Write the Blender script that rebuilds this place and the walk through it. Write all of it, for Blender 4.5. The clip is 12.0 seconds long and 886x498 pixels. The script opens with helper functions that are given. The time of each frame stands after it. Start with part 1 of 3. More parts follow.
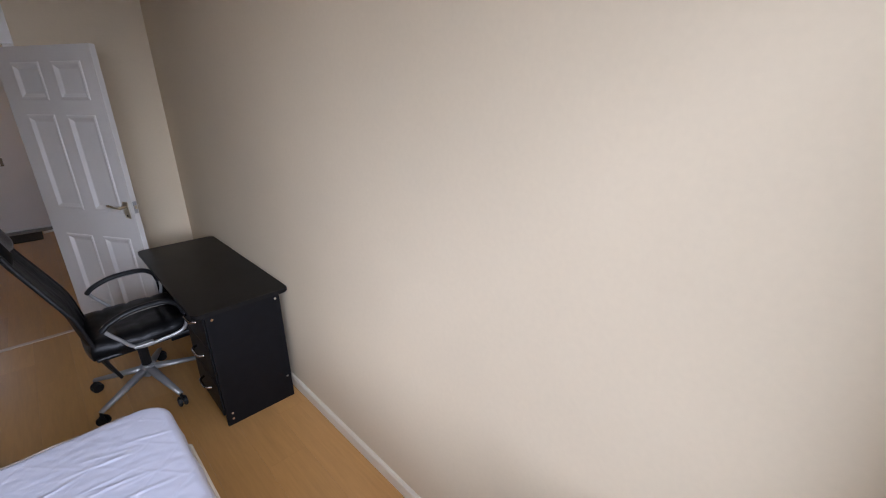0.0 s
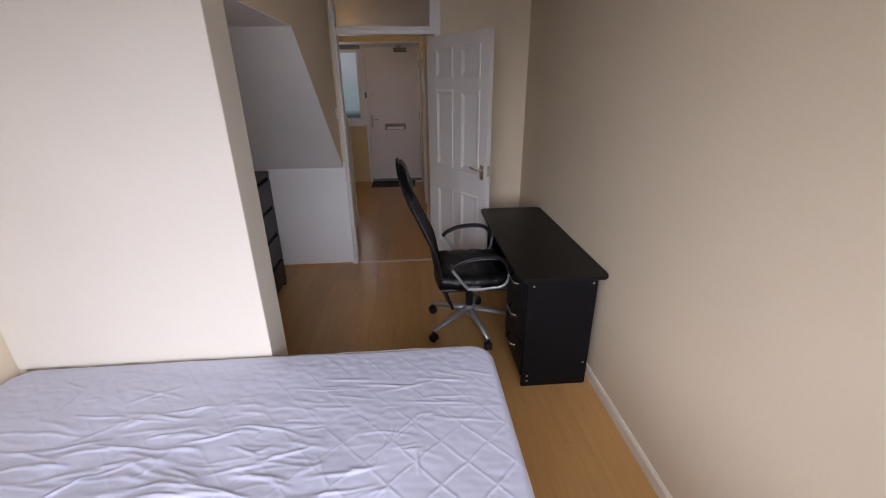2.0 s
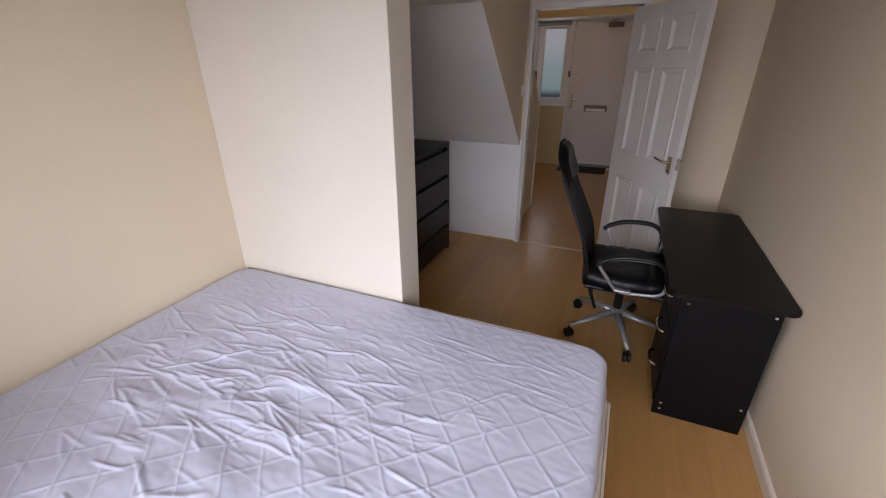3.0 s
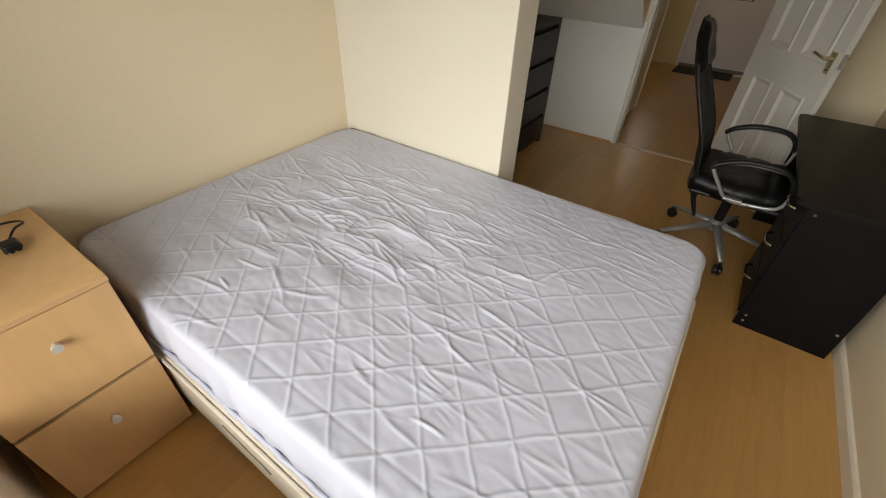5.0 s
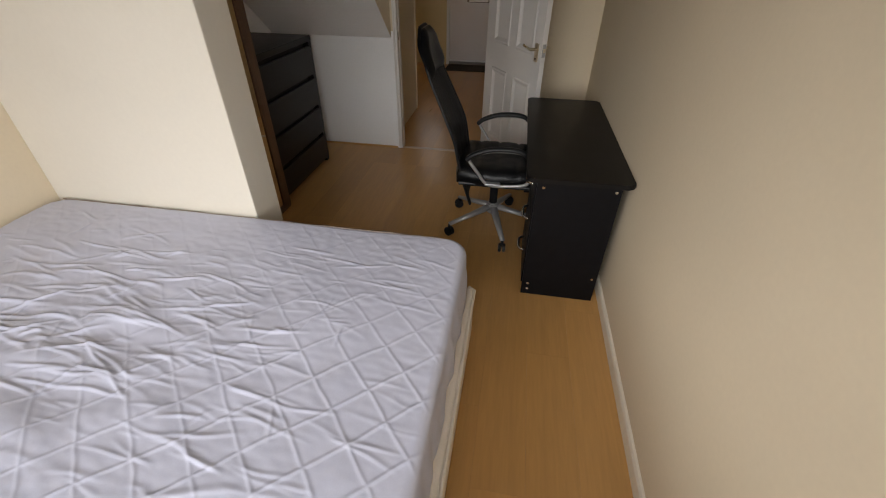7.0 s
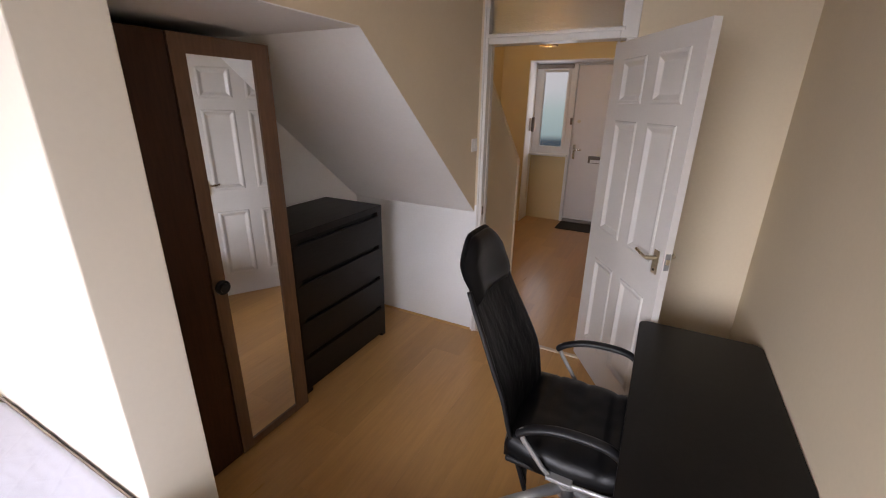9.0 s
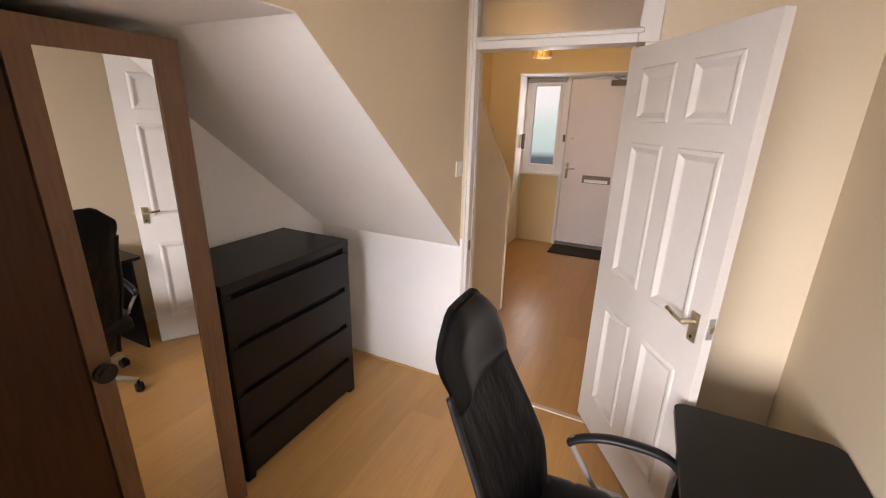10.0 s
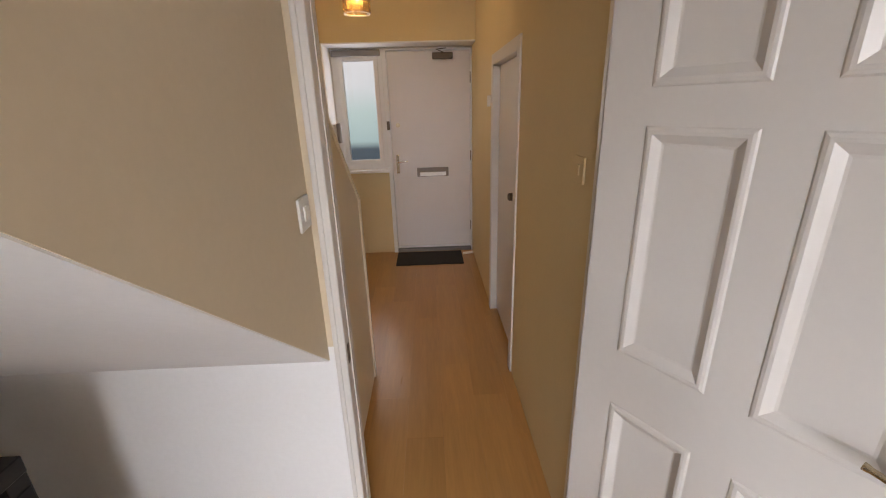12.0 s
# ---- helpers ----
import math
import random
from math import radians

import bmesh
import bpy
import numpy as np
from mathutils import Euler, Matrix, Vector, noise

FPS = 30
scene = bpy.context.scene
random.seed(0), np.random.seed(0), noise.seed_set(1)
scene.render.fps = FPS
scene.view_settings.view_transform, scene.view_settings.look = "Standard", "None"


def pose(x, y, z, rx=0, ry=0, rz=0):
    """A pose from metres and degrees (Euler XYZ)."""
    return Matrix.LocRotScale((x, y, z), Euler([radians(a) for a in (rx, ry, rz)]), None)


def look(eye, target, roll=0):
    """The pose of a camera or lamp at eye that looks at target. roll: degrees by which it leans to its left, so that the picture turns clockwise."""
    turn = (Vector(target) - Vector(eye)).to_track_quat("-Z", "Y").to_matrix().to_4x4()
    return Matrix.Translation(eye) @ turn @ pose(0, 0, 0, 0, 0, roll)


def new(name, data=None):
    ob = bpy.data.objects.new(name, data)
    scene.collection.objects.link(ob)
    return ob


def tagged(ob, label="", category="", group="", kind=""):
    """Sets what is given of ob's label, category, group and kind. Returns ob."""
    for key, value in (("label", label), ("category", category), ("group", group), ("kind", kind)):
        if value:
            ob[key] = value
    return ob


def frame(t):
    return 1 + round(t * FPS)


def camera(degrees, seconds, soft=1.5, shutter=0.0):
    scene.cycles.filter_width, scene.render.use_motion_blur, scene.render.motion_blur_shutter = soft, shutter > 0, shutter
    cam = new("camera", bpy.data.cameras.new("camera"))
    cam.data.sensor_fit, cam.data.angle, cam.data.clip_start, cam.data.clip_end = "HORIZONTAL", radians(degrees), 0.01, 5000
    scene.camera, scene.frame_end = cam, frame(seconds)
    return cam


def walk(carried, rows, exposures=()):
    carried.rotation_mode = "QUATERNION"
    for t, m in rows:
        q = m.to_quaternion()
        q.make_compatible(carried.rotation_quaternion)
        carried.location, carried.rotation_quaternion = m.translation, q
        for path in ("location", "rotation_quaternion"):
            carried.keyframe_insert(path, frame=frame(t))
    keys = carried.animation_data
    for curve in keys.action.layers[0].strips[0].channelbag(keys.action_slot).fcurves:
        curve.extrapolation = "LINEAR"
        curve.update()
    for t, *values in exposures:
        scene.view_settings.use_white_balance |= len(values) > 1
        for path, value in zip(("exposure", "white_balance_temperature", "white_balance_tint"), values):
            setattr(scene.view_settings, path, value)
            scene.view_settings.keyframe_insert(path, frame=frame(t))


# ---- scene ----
cam = camera(94.2, 12.0, soft=1.1)
PATH = [
    (0, (-0.833, -3.952, 1.684), (0.483, -2.615, 0.989), -0.2),
    (0.5, (-0.827, -3.938, 1.688), (0.186, -2.374, 0.96), -1.6),
    (1, (-0.883, -3.893, 1.671), (-0.115, -2.197, 0.94), -1.6),
    (1.5, (-0.96, -3.825, 1.662), (-0.472, -2.031, 0.927), -1.2),
    (2, (-1.002, -3.748, 1.649), (-0.871, -1.901, 0.893), -0.7),
    (2.5, (-0.928, -3.7, 1.638), (-1.218, -1.883, 0.853), -0.2),
    (3, (-0.773, -3.725, 1.625), (-1.495, -2.053, 0.798), -0.3),
    (3.2, (-0.752, -3.758, 1.629), (-1.62, -2.167, 0.783), -0.1),
    (4.8, (-0.85, -3.892, 1.527), (-1.822, -2.596, 0.355), 2.1),
    (5, (-0.836, -3.879, 1.508), (-1.717, -2.566, 0.283), 2.2),
    (5.5, (-0.79, -3.844, 1.502), (-1.41, -2.476, 0.181), 2.2),
    (6, (-0.72, -3.811, 1.492), (-1.111, -2.379, 0.152), 1.7),
    (6.5, (-0.66, -3.761, 1.499), (-0.91, -2.259, 0.203), 1.1),
    (7, (-0.567, -3.621, 1.529), (-0.835, -2.026, 0.353), 0.6),
    (7.5, (-0.491, -3.405, 1.574), (-0.887, -1.735, 0.547), 0.5),
    (7.7, (-0.495, -3.311, 1.574), (-0.947, -1.62, 0.606), 0.6),
    (9.3, (-0.529, -2.465, 1.669), (-1.434, -0.802, 1.025), 1.3),
    (9.5, (-0.564, -2.383, 1.668), (-1.472, -0.719, 1.029), 1.5),
    (10, (-0.703, -2.144, 1.67), (-1.528, -0.427, 1.06), 1.5),
    (10.5, (-0.807, -1.862, 1.664), (-1.394, -0.034, 1.101), 0.7),
    (11, (-0.921, -1.582, 1.664), (-1.291, 0.296, 1.082), 0.5),
    (11.5, (-1.173, -1.323, 1.639), (-1.356, 0.566, 1.01), -1.0),
    (12, (-1.312, -1.045, 1.644), (-1.259, 0.841, 0.982), -1.6),
]
EXPOSURE = [(0, -1.32, 5880, 20), (0.5, -1.34, 5930, 21), (2.0, -1.56, 6340, 24), (3.2, -1.61, 6550, 24), (4.8, -1.71, 7670, 9), (6.0, -1.8, 8030, 9), (6.5, -1.88, 8450, 11), (7.0, -1.79, 7160, 15), (7.7, -1.49, 6790, 19), (8.8, -0.9, 6700, 21), (9.3, -0.38, 6640, 24), (10.0, 0.14, 7210, 24), (10.5, 0.17, 6640, 18), (12, -0.27, 6850, 19)]
walk(cam, [(t, look(eye, target, roll)) for t, eye, target, roll in PATH], EXPOSURE)

# ---- light ----
world = bpy.data.worlds.new("daylight")
scene.world = world
world.use_nodes = True
wn = world.node_tree.nodes
wl = world.node_tree.links
sky = wn.new("ShaderNodeTexSky")
sky.sky_type, sky.sun_disc, sky.sun_elevation, sky.sun_rotation = "NISHITA", False, radians(35), radians(200)
wl.new(sky.outputs[0], wn["Background"].inputs[0])
wn["Background"].inputs[1].default_value = 0.12


def lamp(name, kind, m, energy, colour, size=0.1, size_y=None):
    data = bpy.data.lights.new(name, kind)
    data.energy, data.color = energy, colour
    if kind == "AREA":
        data.shape, data.size, data.size_y = "RECTANGLE", size, size_y or size
    elif kind == "POINT":
        data.shadow_soft_size = size
    ob = new(name, data)
    ob.matrix_world = m
    return ob


# the bright sky above the horizon outside the bedroom window, behind the path
lamp("window_daylight", "AREA", pose(-1.25, -12.0, 4.7, 76, 0, 0), 12600, (0.86, 0.935, 1.0), 22.0, 7.0)
lamp("hall_window_daylight", "AREA", pose(-1.99, 3.57, 1.62, -90, 0, 0), 3.5, (0.93, 0.97, 1.0), 0.4, 1.1)
lamp("hall_bulb_light", "POINT", pose(-1.757, 2.112, 2.335), 4.4, (1.0, 0.68, 0.28), 0.03)


# ---- materials ----
def material(name, colour, rough=0.6, metal=0.0, grain=0.05, grain_scale=60.0, stain=0.05, stain_scale=3.0,
             bump=0.1, bump_scale=200.0, stretch=(1, 1, 1), spec=0.5, coat=0.0, bump_dist=0.002, rand=0.0, rough_var=0.05):
    """A surface in one colour with fine grain, large faint stains and relief."""
    m = bpy.data.materials.new(name)
    m.use_nodes = True
    n, l = m.node_tree.nodes, m.node_tree.links
    b = n["Principled BSDF"]
    b.inputs["Roughness"].default_value, b.inputs["Metallic"].default_value = rough, metal
    b.inputs["Specular IOR Level"].default_value = spec
    b.inputs["Coat Weight"].default_value = coat
    co = n.new("ShaderNodeTexCoord")
    mp = n.new("ShaderNodeMapping")
    mp.inputs["Scale"].default_value = stretch
    l.new(co.outputs["Object"], mp.inputs[0])
    if rand:
        # each piece takes its own stretch of the grain
        own = n.new("ShaderNodeObjectInfo")
        far = n.new("ShaderNodeMath")
        far.operation = "MULTIPLY"
        far.inputs[1].default_value = 90.0
        l.new(own.outputs["Random"], far.inputs[0])
        l.new(far.outputs[0], mp.inputs["Location"])

    def noise_node(scale, detail=3):
        t = n.new("ShaderNodeTexNoise")
        t.inputs["Scale"].default_value, t.inputs["Detail"].default_value = scale, detail
        l.new(mp.outputs[0], t.inputs["Vector"])
        return t

    def mixed(a, fac_socket, amount):
        k = n.new("ShaderNodeMix")
        k.data_type, k.blend_type = "RGBA", "MULTIPLY"
        k.inputs[0].default_value = 1.0
        r = n.new("ShaderNodeMapRange")
        r.inputs["From Min"].default_value, r.inputs["From Max"].default_value = 0.25, 0.75
        r.inputs["To Min"].default_value, r.inputs["To Max"].default_value = 1 - amount, 1 + amount
        l.new(fac_socket, r.inputs["Value"])
        l.new(a, k.inputs[6])
        l.new(r.outputs[0], k.inputs[7])
        return k.outputs[2]

    rgb = n.new("ShaderNodeRGB")
    rgb.outputs[0].default_value = (*colour, 1)
    out = rgb.outputs[0]
    g = noise_node(grain_scale)
    s = noise_node(stain_scale, 4)
    out = mixed(out, g.outputs[0], grain)
    out = mixed(out, s.outputs[0], stain)
    if rand:
        info = n.new("ShaderNodeObjectInfo")
        out = mixed(out, info.outputs["Random"], rand)
    l.new(out, b.inputs["Base Color"])
    rr = n.new("ShaderNodeMapRange")
    rr.inputs["To Min"].default_value, rr.inputs["To Max"].default_value = max(0.02, rough - rough_var), min(1, rough + rough_var)
    l.new(s.outputs[0], rr.inputs["Value"])
    l.new(rr.outputs[0], b.inputs["Roughness"])
    if bump:
        bn = n.new("ShaderNodeBump")
        bn.inputs["Strength"].default_value, bn.inputs["Distance"].default_value = bump, bump_dist
        l.new(noise_node(bump_scale, 4).outputs[0], bn.inputs["Height"])
        l.new(bn.outputs[0], b.inputs["Normal"])
    return m


def glow(name, colour, strength):
    m = bpy.data.materials.new(name)
    m.use_nodes = True
    n, l = m.node_tree.nodes, m.node_tree.links
    e = n.new("ShaderNodeEmission")
    e.inputs[0].default_value, e.inputs[1].default_value = (*colour, 1), strength
    l.new(e.outputs[0], n["Material Output"].inputs[0])
    return m


def glass(name, rough, colour=(1, 1, 1), bump=0.0):
    m = bpy.data.materials.new(name)
    m.use_nodes = True
    n, l = m.node_tree.nodes, m.node_tree.links
    b = n["Principled BSDF"]
    b.inputs["Base Color"].default_value = (*colour, 1)
    b.inputs["Roughness"].default_value = rough
    b.inputs["Transmission Weight"].default_value = 1.0
    b.inputs["IOR"].default_value = 1.45
    if bump:
        t = n.new("ShaderNodeTexNoise")
        t.inputs["Scale"].default_value = 45
        bn = n.new("ShaderNodeBump")
        bn.inputs["Strength"].default_value, bn.inputs["Distance"].default_value = bump, 0.004
        l.new(t.outputs[0], bn.inputs["Height"])
        l.new(bn.outputs[0], b.inputs["Normal"])
    return m


CREAM = material("cream_wall_paint", (0.715, 0.605, 0.445), 0.75, grain=0.015, stain=0.03, stain_scale=1.6, bump=0.03, bump_scale=130, spec=0.25)
PALE = material("pale_cream_wall_paint", (0.695, 0.642, 0.552), 0.75, grain=0.012, stain=0.035, stain_scale=1.6, bump=0.025, bump_scale=130, spec=0.25)
WHITE_WALL = material("white_wall_paint", (0.90, 0.895, 0.885), 0.7, grain=0.015, stain=0.03, stain_scale=2, bump=0.07, bump_scale=110, spec=0.25)
HALL = material("hall_cream_paint", (0.74, 0.60, 0.345), 0.7, grain=0.015, stain=0.04, stain_scale=1.5, bump=0.12, bump_scale=130, spec=0.3)
BALUSTER = material("pale_cream_paint", (0.84, 0.77, 0.61), 0.4, grain=0.01, stain=0.03, bump=0.05, bump_scale=40)
GLOSS = material("white_gloss_paint", (0.72, 0.69, 0.655), 0.32, grain=0.01, stain=0.03, bump=0.06, bump_scale=25)
FRONT = material("front_door_paint", (0.74, 0.70, 0.69), 0.4, grain=0.01, stain=0.03, bump=0.05, bump_scale=40)
UPVC = material("white_window_plastic", (0.80, 0.80, 0.80), 0.3, grain=0.01, stain=0.02, bump=0)
OAK = material("laminate_oak", (0.525, 0.288, 0.100), 0.30, grain=0.045, grain_scale=10, stain=0.065, stain_scale=2.5, bump=0.03, bump_scale=30,
               stretch=(9, 0.7, 1), rand=0.055, rough_var=0.05, coat=0.1)
OAK_DARK = material("floor_underlay", (0.10, 0.055, 0.025), 0.8)
BLACKWOOD = material("black_wood_foil", (0.0052, 0.0052, 0.0064), 0.45, spec=0.16, grain=0.2, grain_scale=25, stain=0.15, bump=0.12, bump_scale=60, stretch=(1, 6, 1), bump_dist=0.001)
DESKTOP = material("black_desk_laminate", (0.0065, 0.0058, 0.0058), 0.40, spec=0.21, grain=0.2, grain_scale=60, stain=0.2, stain_scale=5, bump=0.1, bump_scale=400, bump_dist=0.0006)
CHESTWOOD = material("black_brown_ash_veneer", (0.0085, 0.0066, 0.0062), 0.36, spec=0.26, grain=0.3, grain_scale=18, stain=0.15, bump=0.15, bump_scale=40, stretch=(6, 1, 6), bump_dist=0.0008)
BROWN = material("dark_brown_wood_foil", (0.052, 0.020, 0.0085), 0.45, spec=0.25, grain=0.22, grain_scale=16, stain=0.12, bump=0.12, bump_scale=40, stretch=(6, 6, 0.6), bump_dist=0.0008)
BROWN_FRAME = material("brown_wood_foil", (0.155, 0.082, 0.042), 0.45, grain=0.18, grain_scale=16, stain=0.1, bump=0.1, bump_scale=40, stretch=(6, 6, 0.6), bump_dist=0.0008)
LEATHER = material("black_leather", (0.0042, 0.0042, 0.0047), 0.36, spec=0.22, grain=0.15, stain=0.15, stain_scale=8, bump=0.35, bump_scale=260, bump_dist=0.0012)
MESH = material("black_mesh_fabric", (0.0045, 0.0045, 0.005), 0.48, spec=0.20, grain=0.3, grain_scale=60, stain=0.1, bump=0.55, bump_scale=9, bump_dist=0.02, stretch=(1.0, 1.8, 0.8))
PLASTIC = material("black_plastic", (0.010, 0.010, 0.011), 0.4, spec=0.3, grain=0.05, stain=0.05, bump=0.1)
SILVER = material("silver_painted_metal", (0.40, 0.40, 0.40), 0.38, 0.55, grain=0.03, stain=0.05, bump=0.03)
CHROME = material("chrome", (0.75, 0.74, 0.72), 0.18, 1.0, grain=0.02, stain=0.03, bump=0)
KNOB = material("satin_nickel", (0.68, 0.66, 0.63), 0.4, 0.35, grain=0.02, stain=0.03, bump=0)
SKIRT = material("off_white_skirting_paint", (0.80, 0.73, 0.61), 0.4, grain=0.02, stain=0.05, bump=0.05, bump_scale=40)
BRASS = material("worn_brass", (0.66, 0.57, 0.41), 0.28, 1.0, grain=0.08, stain=0.12, bump=0.05)
BRONZE = material("dark_bronze", (0.13, 0.10, 0.075), 0.4, 0.6, grain=0.08, stain=0.1, bump=0.05)
TICKING = material("white_quilted_ticking", (0.50, 0.512, 0.612), 0.50, grain=0.03, grain_scale=300, stain=0.05, stain_scale=4, bump=0.25, bump_scale=500, bump_dist=0.0008)
DIVAN = material("cream_divan_fabric", (0.72, 0.64, 0.54), 0.8, grain=0.06, grain_scale=250, stain=0.06, bump=0.3, bump_scale=450, bump_dist=0.001)
BEECH = material("beech_foil", (0.66, 0.405, 0.195), 0.38, grain=0.06, grain_scale=30, stain=0.05, bump=0.04, bump_scale=60, stretch=(1, 1, 0.2))
BEECH_EDGE = material("beech_edging", (0.62, 0.38, 0.19), 0.4, grain=0.05, stain=0.05, bump=0.04)
MAT = material("dark_door_mat", (0.035, 0.030, 0.026), 0.95, grain=0.4, grain_scale=200, stain=0.2, bump=0.8, bump_scale=300, bump_dist=0.004)
PAVING = material("grey_paving", (0.24, 0.23, 0.21), 0.85, grain=0.2, grain_scale=40, stain=0.2, stain_scale=0.6, bump=0.4, bump_scale=30, bump_dist=0.01)
THRESHOLD = material("threshold_strip", (0.62, 0.50, 0.38), 0.4, 0.3, grain=0.05, stain=0.06, bump=0.05)
PLUG = material("white_plastic", (0.80, 0.78, 0.74), 0.35, grain=0.01, stain=0.02, bump=0)
TRIM = material("taupe_piping", (0.33, 0.27, 0.23), 0.7, bump=0.1)
GREY = material("grey_plastic", (0.22, 0.20, 0.19), 0.4, grain=0.03, stain=0.04, bump=0)
# near-black that puts the shade inside gaps and the keyhole into the colour
GAP_SHADE = material("gap_shade", (0.01, 0.009, 0.008), 0.9, bump=0)
SEAM = material("grey_stitching", (0.25, 0.20, 0.16), 0.8, bump=0)
MIRROR = material("mirror_silver", (0.88, 0.88, 0.87), 0.015, 1.0, grain=0.0, stain=0.0, bump=0, rough_var=0.0)
CLEAR = glass("window_glass", 0.05)
FROST = glass("obscured_glass", 0.35, (0.52, 0.51, 0.46), 0.6)
AMBER = glass("amber_crystal_glass", 0.12, (1.0, 0.72, 0.32), 0.7)
BULB = glow("lit_bulb", (1.0, 0.66, 0.28), 30)


# ---- building helpers ----
ORIGIN = {}


def thing(name, at, label="", category="", group="", kind=""):
    ob = new(name)
    ob.location = at
    ob.empty_display_size = 0.1
    ORIGIN[ob.name] = Vector(at)
    return tagged(ob, label, category, group, kind)


def link(name, bm, mat, origin=(0, 0, 0), smooth=False):
    bmesh.ops.translate(bm, vec=-Vector(origin), verts=bm.verts)
    bmesh.ops.recalc_face_normals(bm, faces=bm.faces)
    me = bpy.data.meshes.new(name)
    bm.to_mesh(me)
    bm.free()
    me.materials.append(mat)
    for p in me.polygons:
        p.use_smooth = smooth
    return new(name, me)


def part(name, bm, mat, parent, label="", smooth=False):
    """One mesh, given in world metres, under a thing or a part."""
    o = ORIGIN[parent.name]
    ob = link(name, bm, mat, o, smooth)
    ob.parent = parent
    ORIGIN[ob.name] = o
    return tagged(ob, label)


def solid(name, bm, mat, label="", category="", kind="", group="", smooth=False, at=(0, 0, 0)):
    """One mesh that is a thing of its own; at is its base."""
    ob = link(name, bm, mat, at, smooth)
    ob.location = at
    ORIGIN[ob.name] = Vector(at)
    return tagged(ob, label, category, group, kind)


def box(x0, y0, z0, x1, y1, z1, bevel=0.0, bm=None, seg=2):
    bm = bm or bmesh.new()
    r = bmesh.ops.create_cube(bm, size=1)
    bmesh.ops.scale(bm, vec=(abs(x1 - x0), abs(y1 - y0), abs(z1 - z0)), verts=r["verts"])
    bmesh.ops.translate(bm, vec=((x0 + x1) / 2, (y0 + y1) / 2, (z0 + z1) / 2), verts=r["verts"])
    if bevel:
        edges = list({e for v in r["verts"] for e in v.link_edges})
        bmesh.ops.bevel(bm, geom=edges, offset=bevel, segments=seg, affect="EDGES", profile=0.5)
    return bm


def prism(points, axis, a, b, bm=None):
    """A flat outline pushed along an axis from a to b. Outline pairs are the other two axes in order."""
    bm = bm or bmesh.new()

    def at(p, d):
        return {"x": (d, p[0], p[1]), "y": (p[0], d, p[1]), "z": (p[0], p[1], d)}[axis]
    lo = [bm.verts.new(at(p, a)) for p in points]
    hi = [bm.verts.new(at(p, b)) for p in points]
    bm.faces.new(lo)
    bm.faces.new(hi)
    for i in range(len(points)):
        j = (i + 1) % len(points)
        bm.faces.new((lo[i], lo[j], hi[j], hi[i]))
    return bm


def tube(points, radius, bm=None, sides=10, flat=1.0, close=False):
    """A round or flattened bar along a line of points."""
    bm = bm or bmesh.new()
    pts = [Vector(p) for p in points]
    rings = []
    n = len(pts)
    for i, p in enumerate(pts):
        a = pts[(i - 1) % n] if (i or close) else p
        b = pts[(i + 1) % n] if (i < n - 1 or close) else p
        d = (b - a).normalized()
        side = d.cross(Vector((0, 0, 1)))
        side = side.normalized() if side.length > 0.05 else Vector((0, 1, 0))
        up = side.cross(d).normalized()
        r = radius[i] if isinstance(radius, (list, tuple)) else radius
        rings.append([bm.verts.new(p + side * r * math.cos(k * math.tau / sides) + up * r * flat * math.sin(k * math.tau / sides)) for k in range(sides)])
    for i in range(n if close else n - 1):
        a, b = rings[i], rings[(i + 1) % n]
        for k in range(sides):
            bm.faces.new((a[k], a[(k + 1) % sides], b[(k + 1) % sides], b[k]))
    if not close:
        bm.faces.new(rings[0])
        bm.faces.new(rings[-1])
    return bm


def curve(points, steps=8, close=False):
    """A smooth line through points (Catmull-Rom)."""
    p = [Vector(q) for q in points]
    n = len(p)
    out = []
    for i in range(n if close else n - 1):
        if close:
            a, b, c, d = p[(i - 1) % n], p[i], p[(i + 1) % n], p[(i + 2) % n]
        else:
            a, b, c, d = p[max(i - 1, 0)], p[i], p[i + 1], p[min(i + 2, n - 1)]
        for k in range(steps):
            t = k / steps
            out.append(0.5 * (2 * b + (c - a) * t + (2 * a - 5 * b + 4 * c - d) * t * t + (3 * b - a - 3 * c + d) * t ** 3))
    if not close:
        out.append(p[-1])
    return out


def disc(centre, axis, radius, depth, bm=None, sides=20, bevel=0.0):
    bm = bm or bmesh.new()
    r = bmesh.ops.create_cone(bm, cap_ends=True, segments=sides, radius1=radius, radius2=radius, depth=depth)
    q = Vector(axis).to_track_quat("Z", "Y").to_matrix().to_4x4()
    if bevel:
        edges = [e for e in {e for v in r["verts"] for e in v.link_edges} if abs(e.verts[0].co.z - e.verts[1].co.z) < 1e-6]
        made = bmesh.ops.bevel(bm, geom=edges, offset=bevel, segments=2, affect="EDGES")
        vs = list({v for f in made["faces"] for v in f.verts} | {v for v in r["verts"] if v.is_valid})
    else:
        vs = r["verts"]
    bmesh.ops.transform(bm, matrix=Matrix.Translation(centre) @ q, verts=vs)
    return bm


